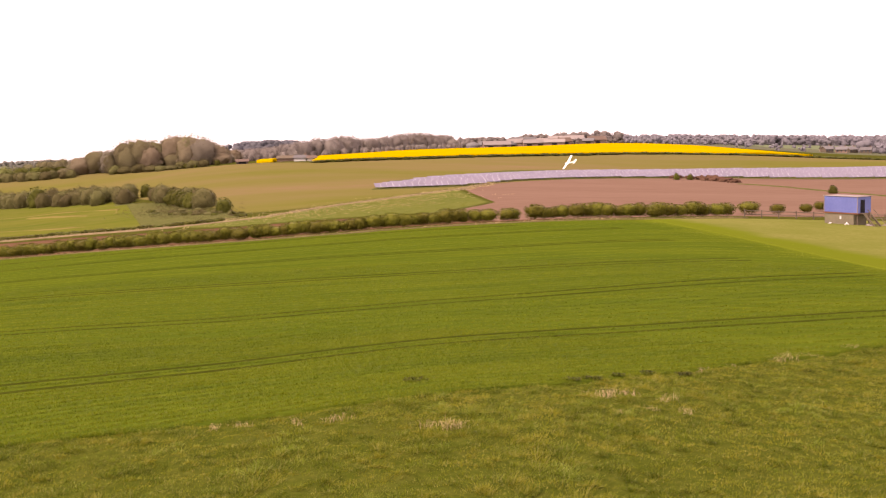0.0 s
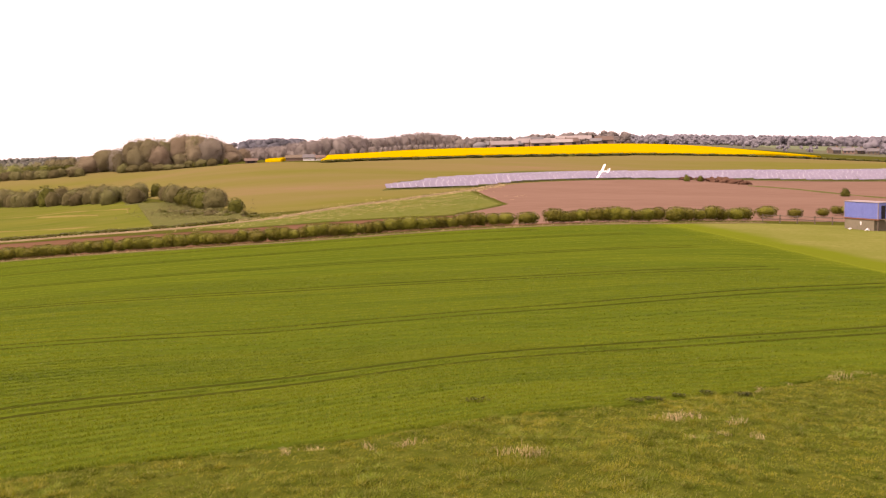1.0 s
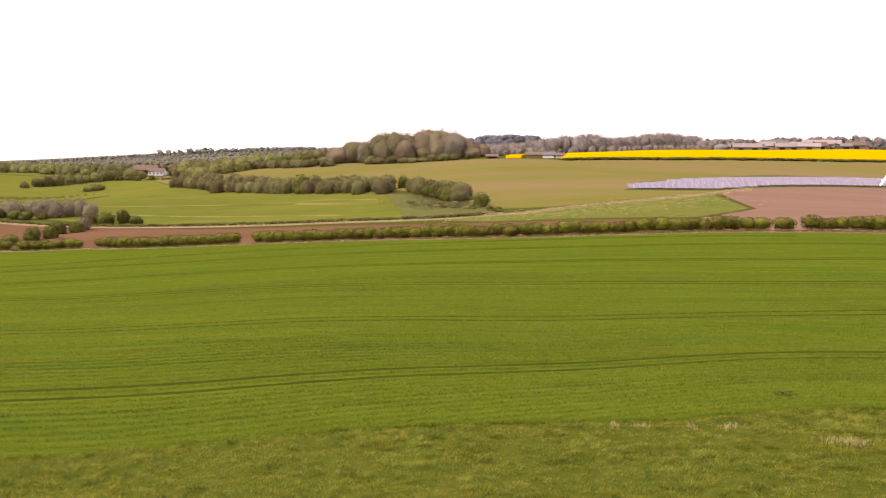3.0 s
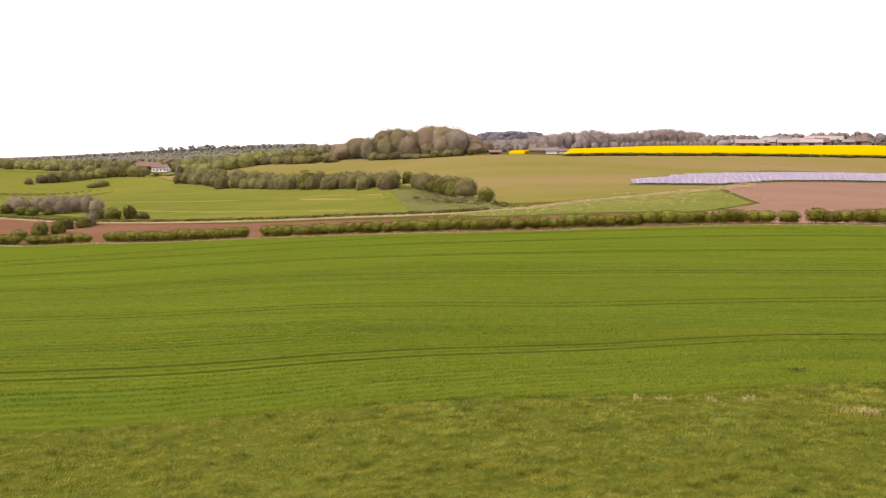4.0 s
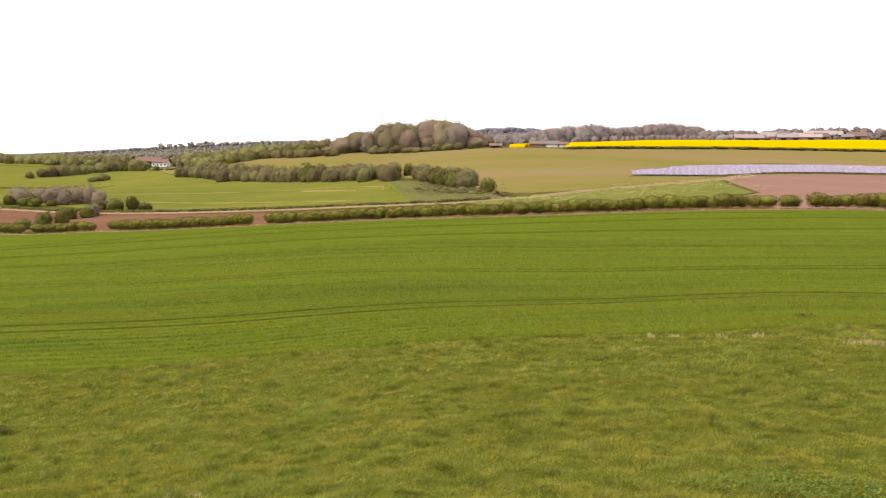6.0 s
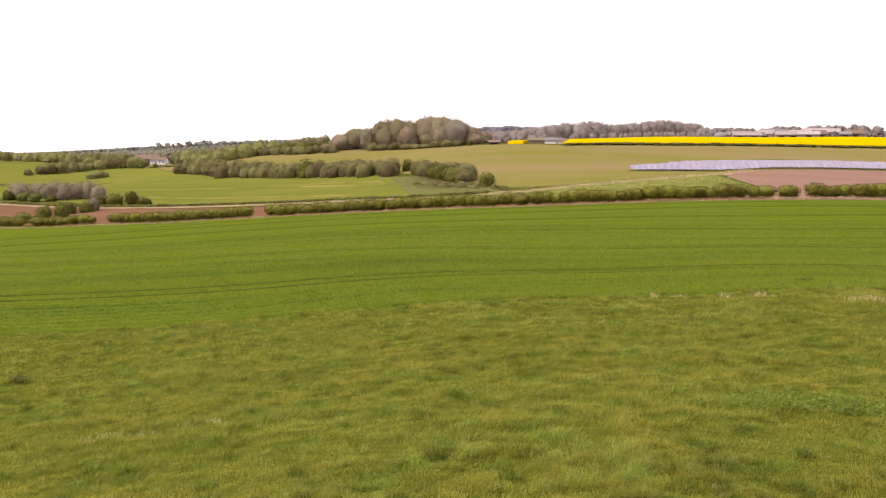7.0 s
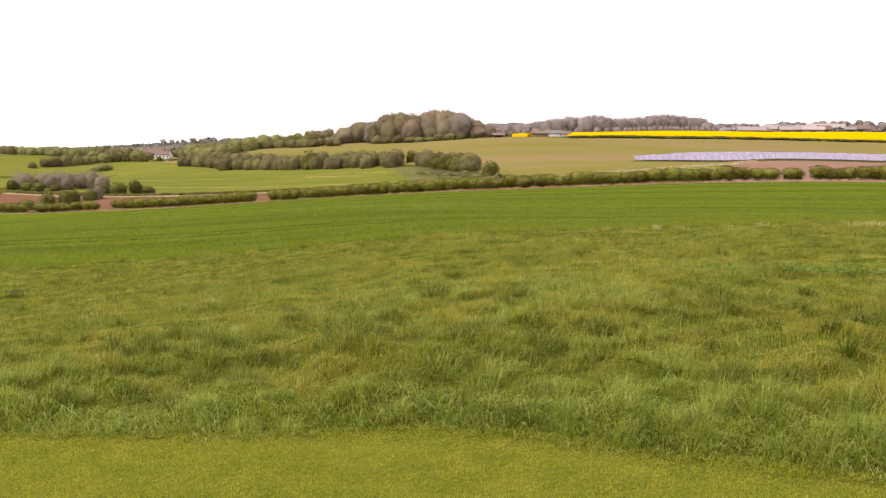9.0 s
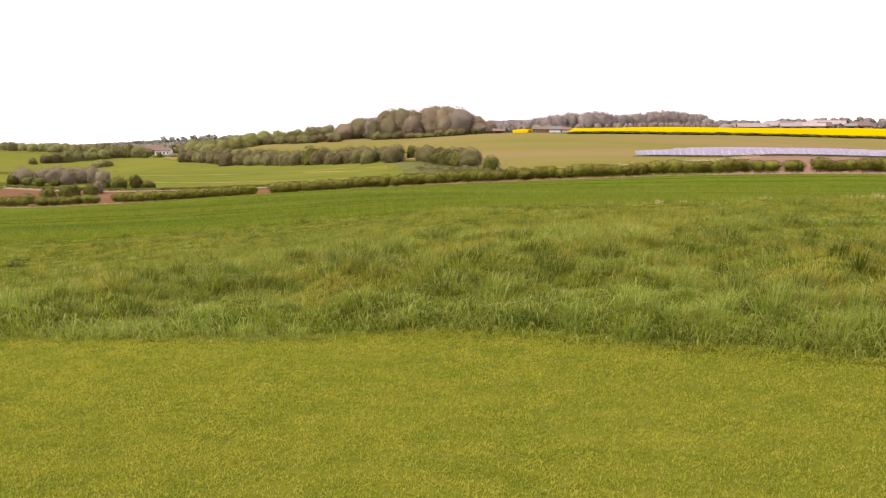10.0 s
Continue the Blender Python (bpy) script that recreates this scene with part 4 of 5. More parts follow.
def tussock(x, y):
    """Height of the uneven rough turf over the ground."""
    m = 0.28 * smooth_noise(x, y, 0.62, 15) + 0.20 * smooth_noise(x + 7, y, 0.36, 16) + 0.06 * smooth_noise(x, y + 5, 1.9, 17) - 0.19
    inside = np.clip((y - mown_y(x)) / 0.9, 0, 1) * np.clip((rough_y(x) + 0.4 - y) / 0.8, 0, 1)
    low = 1 - 0.42 * np.clip((y - mown_y(x) - 2) / 6, 0, 1)
    return np.maximum(m, 0) * low * inside * inside * (3 - 2 * inside)


def scatter(rng, n, d0, d1, a0, a1):
    """Places in a fan in front of the landing spot, evenly by area."""
    d = np.sqrt(rng.uniform(d0 * d0, d1 * d1, n))
    a = np.radians(rng.uniform(a0, a1, n))
    return -6.3 + d * np.sin(a), -7.6 + d * np.cos(a)


def grass_mesh(name, rng, x, y, t, width, lean, lean_way, bent=True, leaf=None):
    v, f, nrm = blades(rng, x, y, height(x, y) + tussock(x, y) - 0.01, t, width, lean, lean_way, bent)
    me = mesh(name, v, f)
    return thing(name, me, leaf or L_GRASS, "long tufted uncut green grass", "grass", kind="stuff")


def in_fan(x, y, d0, d1, a0, a1):
    """Which places lie in a fan in front of the landing spot."""
    d, a = np.hypot(x + 6.3, y + 7.6), np.degrees(np.arctan2(x + 6.3, y + 7.6))
    return (d > d0) & (d < d1) & (a > a0) & (a < a1)


def rough_grass(seed, spacing, per, fill, d0, d1, a0, a1, tall, width):
    """Separate domed tussocks of arching grass, lusher ones among them, with shorter grass between, in the strip between the mown turf and the wheat."""
    rng = np.random.default_rng(seed)
    half = d1 * math.sin(radians(max(-a0, a1)))
    gx, gy = np.meshgrid(np.arange(-6.3 - half, -6.3 + half, spacing), np.arange(-2.0, d1 - 7, spacing))
    tx = gx.ravel() + rng.uniform(-0.62, 0.62, gx.size) * spacing
    ty = gy.ravel() + rng.uniform(-0.62, 0.62, gx.size) * spacing
    wav = 0.12 * np.sin(tx * 2.1) + 0.09 * np.sin(tx * 5.3 + 1)
    keep = in_fan(tx, ty, d0, d1, a0, a1) & (ty > mown_y(tx) + 0.14 + wav) & (ty < rough_y(tx) + 0.2)
    tx, ty = tx[keep], ty[keep]
    m = len(tx)
    near = np.clip(1 - (ty - mown_y(tx)) / 3.2, 0, 1)
    patchy = smooth_noise(tx, ty, 2.3, 5) * 0.6 + smooth_noise(tx, ty, 0.9, 6) * 0.4
    vigour = np.clip(0.15 + 1.25 * patchy * rng.uniform(0.45, 1.35, m) + 0.35 * near, 0.2, 1.6)
    tuft = tall * vigour
    spread = spacing * (0.34 + 0.36 * np.clip(vigour, 0, 1.2)) * rng.uniform(0.75, 1.3, m)
    comb = smooth_noise(tx, ty, 2.6, 9) * 3.2 - 1.7 + rng.normal(0, 0.5, m)
    lush = (smooth_noise(tx + 30, ty, 1.5, 41) + 0.60 * near + rng.normal(0, 0.14, m)) > 0.80
    dark = (rng.random(m) < 0.10 + 0.16 * smooth_noise(tx, ty + 20, 1.1, 43)) & (rng.random(m) > 0.5 * near)
    lush &= ~dark
    spread[dark] *= 1.25
    tuft[dark] = tall * (0.55 + 0.75 * rng.random(int(dark.sum())))
    share = np.maximum((per * (0.35 + 0.75 * vigour) * np.where(dark, 1.5, 1.0)).astype(int), 8)
    for chosen, leaf in ((lush, L_LUSH), (dark, L_TUSSOCK), (~lush & ~dark, L_SWARD)):
        k = share[chosen]
        rep = lambda a: np.repeat(a[chosen], k)
        n = int(k.sum())
        ang, r = rng.uniform(0, math.tau, n), np.sqrt(rng.random(n))
        x, y = rep(tx) + rep(spread) * 0.62 * r * np.cos(ang), rep(ty) + rep(spread) * 0.62 * r * np.sin(ang)
        lean_way = np.where(rng.random(n) < 0.40, rep(comb) + rng.normal(0, 0.4, n), ang + rng.normal(0, 0.4, n))
        t = rep(tuft) * (1.12 - 0.42 * r) * rng.uniform(0.65, 1.2, n)
        grass_mesh("long_grass", rng, x, y, t, width * rng.uniform(0.6, 1.3, n), np.clip(0.30 + 0.85 * r + rng.normal(0, 0.25, n), 0.1, 1.8), lean_way, d0 < 15, leaf)
    area = 0.5 * (d1 * d1 - d0 * d0) * radians(a1 - a0)
    x, y = scatter(rng, int(area * fill), d0, d1, a0, a1)
    keep = (y > mown_y(x) + 0.02 + 0.08 * np.sin(x * 2.1)) & (y < rough_y(x) + 0.35)
    x, y = x[keep], y[keep]
    n = len(x)
    t = min(tall, 0.22) * 0.55 * (0.45 + 0.9 * smooth_noise(x, y, 0.8, 25)) * rng.uniform(0.6, 1.2, n) * np.clip((y - mown_y(x)) / 0.4 + 0.35, 0.35, 1)
    grass_mesh("long_grass", rng, x, y, t, width * rng.uniform(0.7, 1.35, n), np.clip(rng.normal(0.8, 0.4, n), 0.1, 1.8), smooth_noise(x, y, 1.3, 29) * 5 - 2 + rng.normal(0, 0.8, n), d0 < 15)


def rough_turf():
    """The bumpy turf from which the long grass grows."""
    x = np.concatenate([np.linspace(-60, -26, 60), np.arange(-25.8, 12, 0.22), np.linspace(12.3, 33, 60)])
    v = np.concatenate([np.linspace(0, 0.35, 70), np.linspace(0.352, 1, 90)])
    a, b = mown_y(x) + 0.05, rough_y(x) + 0.3
    y = a + (b - a) * v[:, None]
    xx = np.broadcast_to(x, y.shape).ravel()
    z = height(xx, y) + tussock(xx, y.ravel()) + 0.012
    n, k = len(v), len(x)
    i, j = np.meshgrid(np.arange(n - 1), np.arange(k - 1), indexing="ij")
    f = np.stack([i * k + j, i * k + j + 1, (i + 1) * k + j + 1, (i + 1) * k + j], -1).reshape(-1, 4)
    return thing("rough_turf", mesh("rough_turf", np.column_stack([xx, y.ravel(), z]), f), M_ROUGH, "bumpy rough turf under the long grass", "turf", kind="structure")


rough_turf()
rough_grass(21, 0.34, 125, 800, 8.0, 17, -37, 14, 0.25, 0.0075)
rough_grass(22, 0.42, 120, 480, 17, 32, -37, 20, 0.23, 0.013)
rough_grass(23, 0.50, 75, 170, 32, 66, -37, 30, 0.23, 0.022)


def edge_grass(seed, n):
    """Grass of the first half metre beyond the mowing, hanging over the mown turf."""
    rng = np.random.default_rng(seed)
    x = rng.uniform(-22, 3, n)
    y = mown_y(x) + 0.02 + 0.1 * np.sin(x * 2.1) + 0.75 * rng.random(n) ** 1.2
    t = (0.10 + 0.22 * smooth_noise(x, y, 0.7, 35) * np.clip((y - mown_y(x)) / 0.5, 0.2, 1)) * rng.uniform(0.6, 1.2, n)
    grass_mesh("long_grass", rng, x, y, t, 0.009 * rng.uniform(0.7, 1.35, n), np.clip(rng.normal(1.1, 0.4, n), 0.2, 1.9), -1.6 + rng.normal(0, 0.9, n), leaf=L_LUSH)


edge_grass(24, 16000)


def turf(seed, n):
    rng = np.random.default_rng(seed)
    x, y = scatter(rng, n, 4.6, 11, -38, 16)
    keep = (y < mown_y(x) + 0.15) & (smooth_noise(x, y, 0.035, 51) * 0.6 + smooth_noise(x, y, 0.11, 52) * 0.4 + 0.3 * rng.random(n) > 0.50)
    x, y = x[keep], y[keep]
    k = len(x)
    v, f, nrm = blades(rng, x, y, height(x, y) + 0.036, rng.uniform(0.010, 0.028, k), rng.uniform(0.004, 0.008, k), rng.uniform(0.2, 1.3, k), rng.uniform(0, math.tau, k), False)
    me = mesh("mown_grass", v, f)
    return thing("mown_grass", me, L_TURF, "short mown yellowish grass blades", "grass", kind="stuff")


turf(31, 440000)


HG = np.array(HEDGE)
hedge_y = lambda x: np.interp(x, HG[:, 0], HG[:, 1])


def drill(x, y):
    """Metres across the drilled rows, which run with the wheel ruts."""
    ys = np.array([np.interp(x, [p[0] for p in t], [p[1] for p in t]) for t in TRAMS])
    at = np.array([0, 20, 45, 70, 94, 115.0])
    r = (y - ys[0]) * (20 / (ys[1] - ys[0]))
    for i in range(1, len(at) - 1):
        r = np.where(y > ys[i], at[i] + (y - ys[i]) * (at[i + 1] - at[i]) / (ys[i + 1] - ys[i]), r)
    return r


def wheat(seed, n, d0, d1, tall, width, grain):
    """Leaves of young wheat in uneven plants along the drilled rows, in paler and darker bouts, with the wheel ruts left open."""
    rng = np.random.default_rng(seed)
    x, y = scatter(rng, n, d0, d1, -37, 32)
    gap = np.full(len(x), 99.0)
    for t in TRAMS:
        ty = np.interp(x, [p[0] for p in t], [p[1] for p in t])
        gap = np.minimum(gap, np.abs(np.abs(y - ty) - 0.92))
    r = drill(x, y)
    lines = (0.5 + 0.5 * np.sin(r * math.tau / grain + 1.6 * smooth_noise(x * 0.12, r, 2.0, 33))) ** 1.3
    bout = smooth_noise(x * 0.035 + 9, r, 1.9, 12) * 0.5 + smooth_noise(x * 0.07, r, 0.7, 14) * 0.5
    plants = smooth_noise(x, r * 1.6, 0.45, 18)
    edge = y - rough_y(x)
    keep = (edge > 0.05) & (gap > 0.27) & (x < 40 - 0.128 * (y - 67) + 5 * smooth_noise(y, x * 0.3, 2.5, 77)) & (y < hedge_y(x) - 5) & (0.85 * lines + 0.4 * bout + 0.35 * plants + 0.5 * rng.random(len(x)) > 0.84)
    x, y, plants, bout, lines, edge = x[keep], y[keep], plants[keep], bout[keep], lines[keep], edge[keep]
    k = len(x)
    tone = bout + rng.normal(0, 0.07, k) + 0.6 * np.clip(1.9 - edge, 0, 1) + 0.22 * (lines - 0.5) + 0.35 * np.clip(1 + (x - 41 + 0.128 * (y - 67)) / 8, 0, 1)
    z = height(x, y) + WHEAT_LIFT - 0.03
    t = tall * (0.35 + 0.45 * plants + 0.55 * lines) * rng.uniform(0.6, 1.25, k)
    w, lean, way = width * rng.uniform(0.7, 1.3, k), rng.uniform(0.2, 1.3, k), rng.uniform(0, math.tau, k)
    for leaf, mine in zip(L_WHEAT, (tone < 0.42, (tone >= 0.42) & (tone < 0.60), tone >= 0.60)):
        v, f, nrm = blades(rng, x[mine], y[mine], z[mine], t[mine], w[mine], lean[mine], way[mine], False)
        thing("wheat_leaves", mesh("wheat_leaves", v, f), leaf, "leaves of young green wheat in drilled rows", "crop", kind="stuff")


wheat(41, 860000, 26, 62, 0.16, 0.030, 0.95)
wheat(42, 480000, 62, 105, 0.15, 0.050, 1.7)
wheat(43, 300000, 105, 195, 0.11, 0.080, 3.2)


def straw_tuft(seed, tall, wide, n):
    rng = np.random.default_rng(seed)
    x, y = rng.normal(0, wide * 0.35, n), rng.normal(0, wide * 0.2, n)
    v, f, _ = blades(rng, x, y, np.full(n, -0.02), tall * rng.uniform(0.5, 1.1, n), rng.uniform(0.012, 0.022, n), rng.uniform(0.2, 1.5, n), rng.uniform(0, math.tau, n))
    return mesh("straw", v, f)


STRAW = [straw_tuft(60 + i, 0.40, 0.8, 36) for i in range(4)]
for k, (x, y, s) in enumerate(((4.9, 35.9, 0.9), (5.4, 36.2, 1.1), (6.1, 37.2, 0.9), (7.4, 36.3, 0.8), (7.5, 34.3, 0.7), (-0.4, 30.6, 0.9), (-0.0, 30.3, 0.9), (0.3, 30.3, 0.8), (-3.4, 32.5, 0.9), (-4.6, 32.4, 0.7), (14.3, 46.8, 1), (15.0, 47.5, 1.1), (16.2, 48.2, 0.9), (10.1, 43.2, 0.7), (11.8, 44.9, 0.6), (19.0, 51.0, 0.9), (-7.1, 32.3, 0.6), (-6.3, 32.6, 0.6), (5.3, 33.6, 0.5), (6.4, 34.4, 0.5), (-17.6, 11.9, 0.6), (-17.4, 12.3, 0.5), (-16.9, 12.4, 0.6), (-16.2, 12.8, 0.5), (-15.6, 12.9, 0.4))):
    me = STRAW[k % 4]
    ob = new("straw_tuft", me)
    if not me.materials:
        me.materials.append(L_STRAW)
    ob.matrix_basis = Matrix.LocRotScale((x, y, gz(x, y) + float(tussock(np.array([x]), np.array([y]))[0])), Euler((0, 0, k * 1.3)), (s, s, s))
    tagged(ob, "tuft of dry pale straw standing in the grass", "grass tuft", "straw tufts", "stuff")


def verge_grass(seed, line, side, n, tall, leaf, label):
    """Loose tufts of long grass along a line."""
    rng = np.random.default_rng(seed)
    c = along(line, 600)[rng.integers(0, 600, n // 8)]
    c = np.repeat(c + rng.normal(0, side, c.shape), 8, axis=0) + rng.normal(0, 0.35, (n // 8 * 8, 2))
    k = len(c)
    v, f, _ = blades(rng, c[:, 0], c[:, 1], height(c[:, 0], c[:, 1]) + 0.05, tall * rng.uniform(0.5, 1.3, k), rng.uniform(0.05, 0.12, k), rng.uniform(0.2, 1.3, k), rng.uniform(0, math.tau, k), False)
    return thing("verge_grass", mesh("verge_grass", v, f), leaf, label, "grass", kind="stuff")


TRACK_SIDE = [(x + 1, y - 2) for x, y in DITCH] + [(-40, 246), (-31, 259), (-10, 283.5), (7, 310.5), (16, 341)]
verge_grass(51, TRACK_SIDE, 0.7, 5600, 0.5, L_STRAW, "tufts of pale dry grass along the track")
verge_grass(52, [(x - 1, y + 3.6) for x, y in TRACK_SIDE], 0.8, 5600, 0.6, L_STRAW, "tufts of pale dry grass beside the track")
verge_grass(53, [(x - 2, y + 3) for x, y in TRACK_SIDE], 1.2, 4800, 0.5, L_THICKET, "olive weeds growing on the track edge")
verge_grass(54, [(x, y - 1.6) for x, y in HEDGE], 0.5, 4800, 0.35, L_STRAW, "dry grass at the foot of the hedge")
verge_grass(57, [(-82, 318), (-72, 296), (-62, 272)], 5.0, 4800, 0.7, L_THICKET, "grey-green weeds before the bushes")
verge_grass(55, [(-80.4, 300.1), (-69.4, 281.4), (-58.6, 265), (-50.2, 254.9)], 4.0, 4800, 0.6, L_THICKET, "grey-green weeds before the bushes")

verge_grass(56, [(-50, 238), (-25, 250), (-8, 270), (2, 290)], 7.0, 4000, 0.35, L_STRAW, "pale flowering stalks scattered in the meadow")


def weed_patch(name, seed, cx, cy, rx, ry, n, tall, size, leaf, label, lift=0.0):
    """Low broad-leaved plants."""
    rng = np.random.default_rng(seed)
    a, r = rng.uniform(0, math.tau, n), np.sqrt(rng.random(n))
    x, y = cx + rx * r * np.cos(a) * rng.uniform(0.7, 1.1, n), cy + ry * r * np.sin(a)
    z = height(x, y) + lift + tall * rng.random(n) ** 0.5
    d = rng.normal(size=(n, 3)) * (1, 1, 0.35)
    d /= np.linalg.norm(d, axis=1)[:, None]
    b = np.cross(d, (0, 0, 1.0))
    b /= np.linalg.norm(b, axis=1)[:, None] + 1e-9
    s = size * rng.uniform(0.6, 1.3, n)[:, None]
    p = np.column_stack([x, y, z])
    v = np.stack([p - d * s, p + b * s * 0.5, p + d * s, p - b * s * 0.5], 1).reshape(-1, 3)
    return thing(name, mesh(name, v, np.arange(n * 4).reshape(-1, 4)), leaf, label, "weeds")


weed_patch("nettle_patch", 71, -4.0, 13.0, 2.3, 0.8, 1100, 0.22, 0.045, L_NETTLE, "patch of bright green low nettles in the grass")
for k, (x, y, r) in enumerate(((-1.2, 38.6, 0.8), (4.5, 39.1, 0.6), (5.3, 39.7, 0.6), (6.4, 40.7, 0.5), (7.7, 41.6, 0.5), (9.1, 41.7, 0.5), (-25.0, 20.5, 0.6))):
    weed_patch("dark_weed_clump", 80 + k, x, y, r * 0.7, r * 0.35, 90, 0.16, 0.06, L_DARK, "dark green clump of broad-leaved weeds in the grass", 0.1)


# ---- solar farm ----
# the sky mirrored in the glass is put into this lavender base colour
M_PANEL = surface("solar_glass_with_sky", ((0.150, 0.128, 0.172), (0.165, 0.140, 0.184), (0.134, 0.114, 0.156)), (0.1, 1.0), 0.5, 0.0, vary=0.07, shine=0.2)
M_STEEL = surface("galvanised_steel", ((0.277, 0.269, 0.275), (0.238, 0.230, 0.237), (0.317, 0.307, 0.314)), (1.0, 9.0), 0.5, 0.1, 10.0, shine=0.5)


M_ALU = surface("pale_aluminium", ((0.42, 0.40, 0.42), (0.37, 0.35, 0.37), (0.46, 0.44, 0.46)), (1.0, 9.0), 0.5, 0.0, shine=0.4)


def solar_table():
    """A tilted table of two by nine panels on four posts, facing -y."""
    root = tagged(new("solar_table"), "tilted table of solar panels on steel posts, reflected sky in their lavender-blue colour", "solar panel", "solar farm")
    tilt = Matrix.Translation((0, 0, 0.45)) @ Matrix.Rotation(radians(21), 4, "X")
    bm = bmesh.new()
    box(bm, (0, 0, 0), (1.74, 3.2, 0.04))
    one = from_bm("panel", bm)
    bm = bmesh.new()
    box(bm, (1.743, 0, -0.01), (1.815, 3.2, 0.05))
    edge = from_bm("frame", bm)
    for i in range(5):
        pane = part("panel", one, M_PANEL, root)
        pane.matrix_basis = Matrix.Translation((-4.6 + i * 1.845, 0, 0)) @ tilt
        part("frame", edge, M_ALU, pane, "pale aluminium edge")
    bm = bmesh.new()
    box(bm, (-4.6, 0, -0.10), (4.6, 0.08, -0.01))
    rail = from_bm("rail", bm)
    for y in (0.5, 2.7):
        part("rail", rail, M_STEEL, root).matrix_basis = tilt @ Matrix.Translation((0, y, 0))
    bm = bmesh.new()
    tube(bm, (0, 0, -0.3), (0, 0, 0.55), 0.06, 0.06, 6)
    front = from_bm("post", bm)
    bm = bmesh.new()
    tube(bm, (0, 0, -0.3), (0, 0, 1.3), 0.06, 0.06, 6)
    back = from_bm("post", bm)
    for x in (-3.2, 3.2):
        part("post", front, M_STEEL, root).location = (x, 0.5, 0)
        part("post", back, M_STEEL, root).location = (x, 2.5, 0)
    return root


def solar_farm():
    front = along([(-20, 319), (1, 323), (10, 334), (19, 353), (40, 374), (61, 389), (105, 400), (158, 399), (260, 396)], 240)
    back = along([(-18, 323), (-8, 338), (1, 356), (21, 377), (43, 399), (66, 414), (114, 433), (174, 438), (260, 438)], 240)
    gap = np.hypot(*(back - front).T)
    first = None
    for r in range(6):
        off = r * np.maximum(gap / 5, 3.7)
        line = front + (back - front) * (off / np.maximum(gap, 0.1))[:, None]
        line = line[off < gap + 0.8]
        if len(line) < 4:
            continue
        seg = np.concatenate([[0], np.cumsum(np.hypot(*np.diff(line, axis=0).T))])
        d = 4.6 + (r % 2) * 0.8
        while d < seg[-1] - 4:
            x, y = np.interp(d, seg, line[:, 0]), np.interp(d, seg, line[:, 1])
            lie = 0.22 if x < 70 else max(0.0, 0.22 - 0.004 * (x - 70))
            m = Matrix.LocRotScale((x, y, gz(x, y) + 0.15), Euler((0, 0, lie)), None)
            if first is None:
                first = solar_table()
                first.matrix_basis = m
            else:
                copy_thing(first, m)
            d += 9.5


solar_farm()


# ---- buildings ----
M_BLUE = surface("blue_painted_steel", ((0.132, 0.160, 0.397), (0.152, 0.179, 0.422), (0.106, 0.128, 0.320)), (0.5, 4.0), 0.6, 0.1, 6.0, shine=0.3)
M_BLUEROOF = surface("pale_weathered_roof", ((0.26, 0.235, 0.245), (0.23, 0.20, 0.21), (0.24, 0.165, 0.14)), (0.6, 5.0), 0.8, 0.1, 6.0)
M_BLOCK = surface("grey_green_block", ((0.172, 0.147, 0.102), (0.139, 0.122, 0.083), (0.198, 0.160, 0.122)), (0.7, 5.0), 0.9, 0.3, 6.0)
M_RUST = surface("rusty_edge", ((0.185, 0.077, 0.045), (0.231, 0.109, 0.064), (0.132, 0.058, 0.032)), (1.0, 8.0), 0.9, 0.2, 8.0)
# near black: painted shade inside doorways, also the propeller's own colour
M_DARK = surface("doorway_shade_and_prop_black", ((0.02, 0.02, 0.025), (0.03, 0.03, 0.035), (0.025, 0.02, 0.02)), (1, 5), 0.8, 0.0)
M_TIMBER = surface("weathered_timber", ((0.125, 0.095, 0.070), (0.098, 0.074, 0.054), (0.155, 0.124, 0.095)), (1.0, 9.0), 0.9, 0.3, 9.0)
M_WHITE = surface("white_render", ((0.57, 0.54, 0.53), (0.53, 0.50, 0.49), (0.60, 0.575, 0.565)), (0.3, 3.0), 0.8, 0.1, 4.0)
M_PALE = surface("pale_sheet_roof", ((0.205, 0.168, 0.158), (0.180, 0.146, 0.140), (0.235, 0.196, 0.186)), (0.05, 0.8), 0.8, 0.1, 2.0, vary=0.2)
M_GREYROOF = surface("grey_sheet_roof", ((0.135, 0.122, 0.122), (0.112, 0.102, 0.104), (0.160, 0.146, 0.145)), (0.05, 0.8), 0.8, 0.1, 2.0, vary=0.15)
M_TILE = surface("faded_roof_tile", ((0.128, 0.088, 0.072), (0.144, 0.102, 0.085), (0.108, 0.074, 0.060)), (0.3, 2.0), 0.9, 0.2, 3.0)
M_BRICK = surface("brick_wall", ((0.218, 0.147, 0.115), (0.185, 0.122, 0.096), (0.251, 0.179, 0.141)), (0.5, 4.0), 0.9, 0.2, 5.0)
M_GLASSY = surface("window_glass", ((0.06, 0.07, 0.08), (0.08, 0.09, 0.10), (0.05, 0.05, 0.06)), (0.5, 2.0), 0.1, 0.0, shine=0.5)


def one_box(name, lo, hi, material, parent, label="", bevel=0.0):
    bm = bmesh.new()
    box(bm, lo, hi, bevel=bevel)
    return part(name, from_bm(name, bm), material, parent, label)


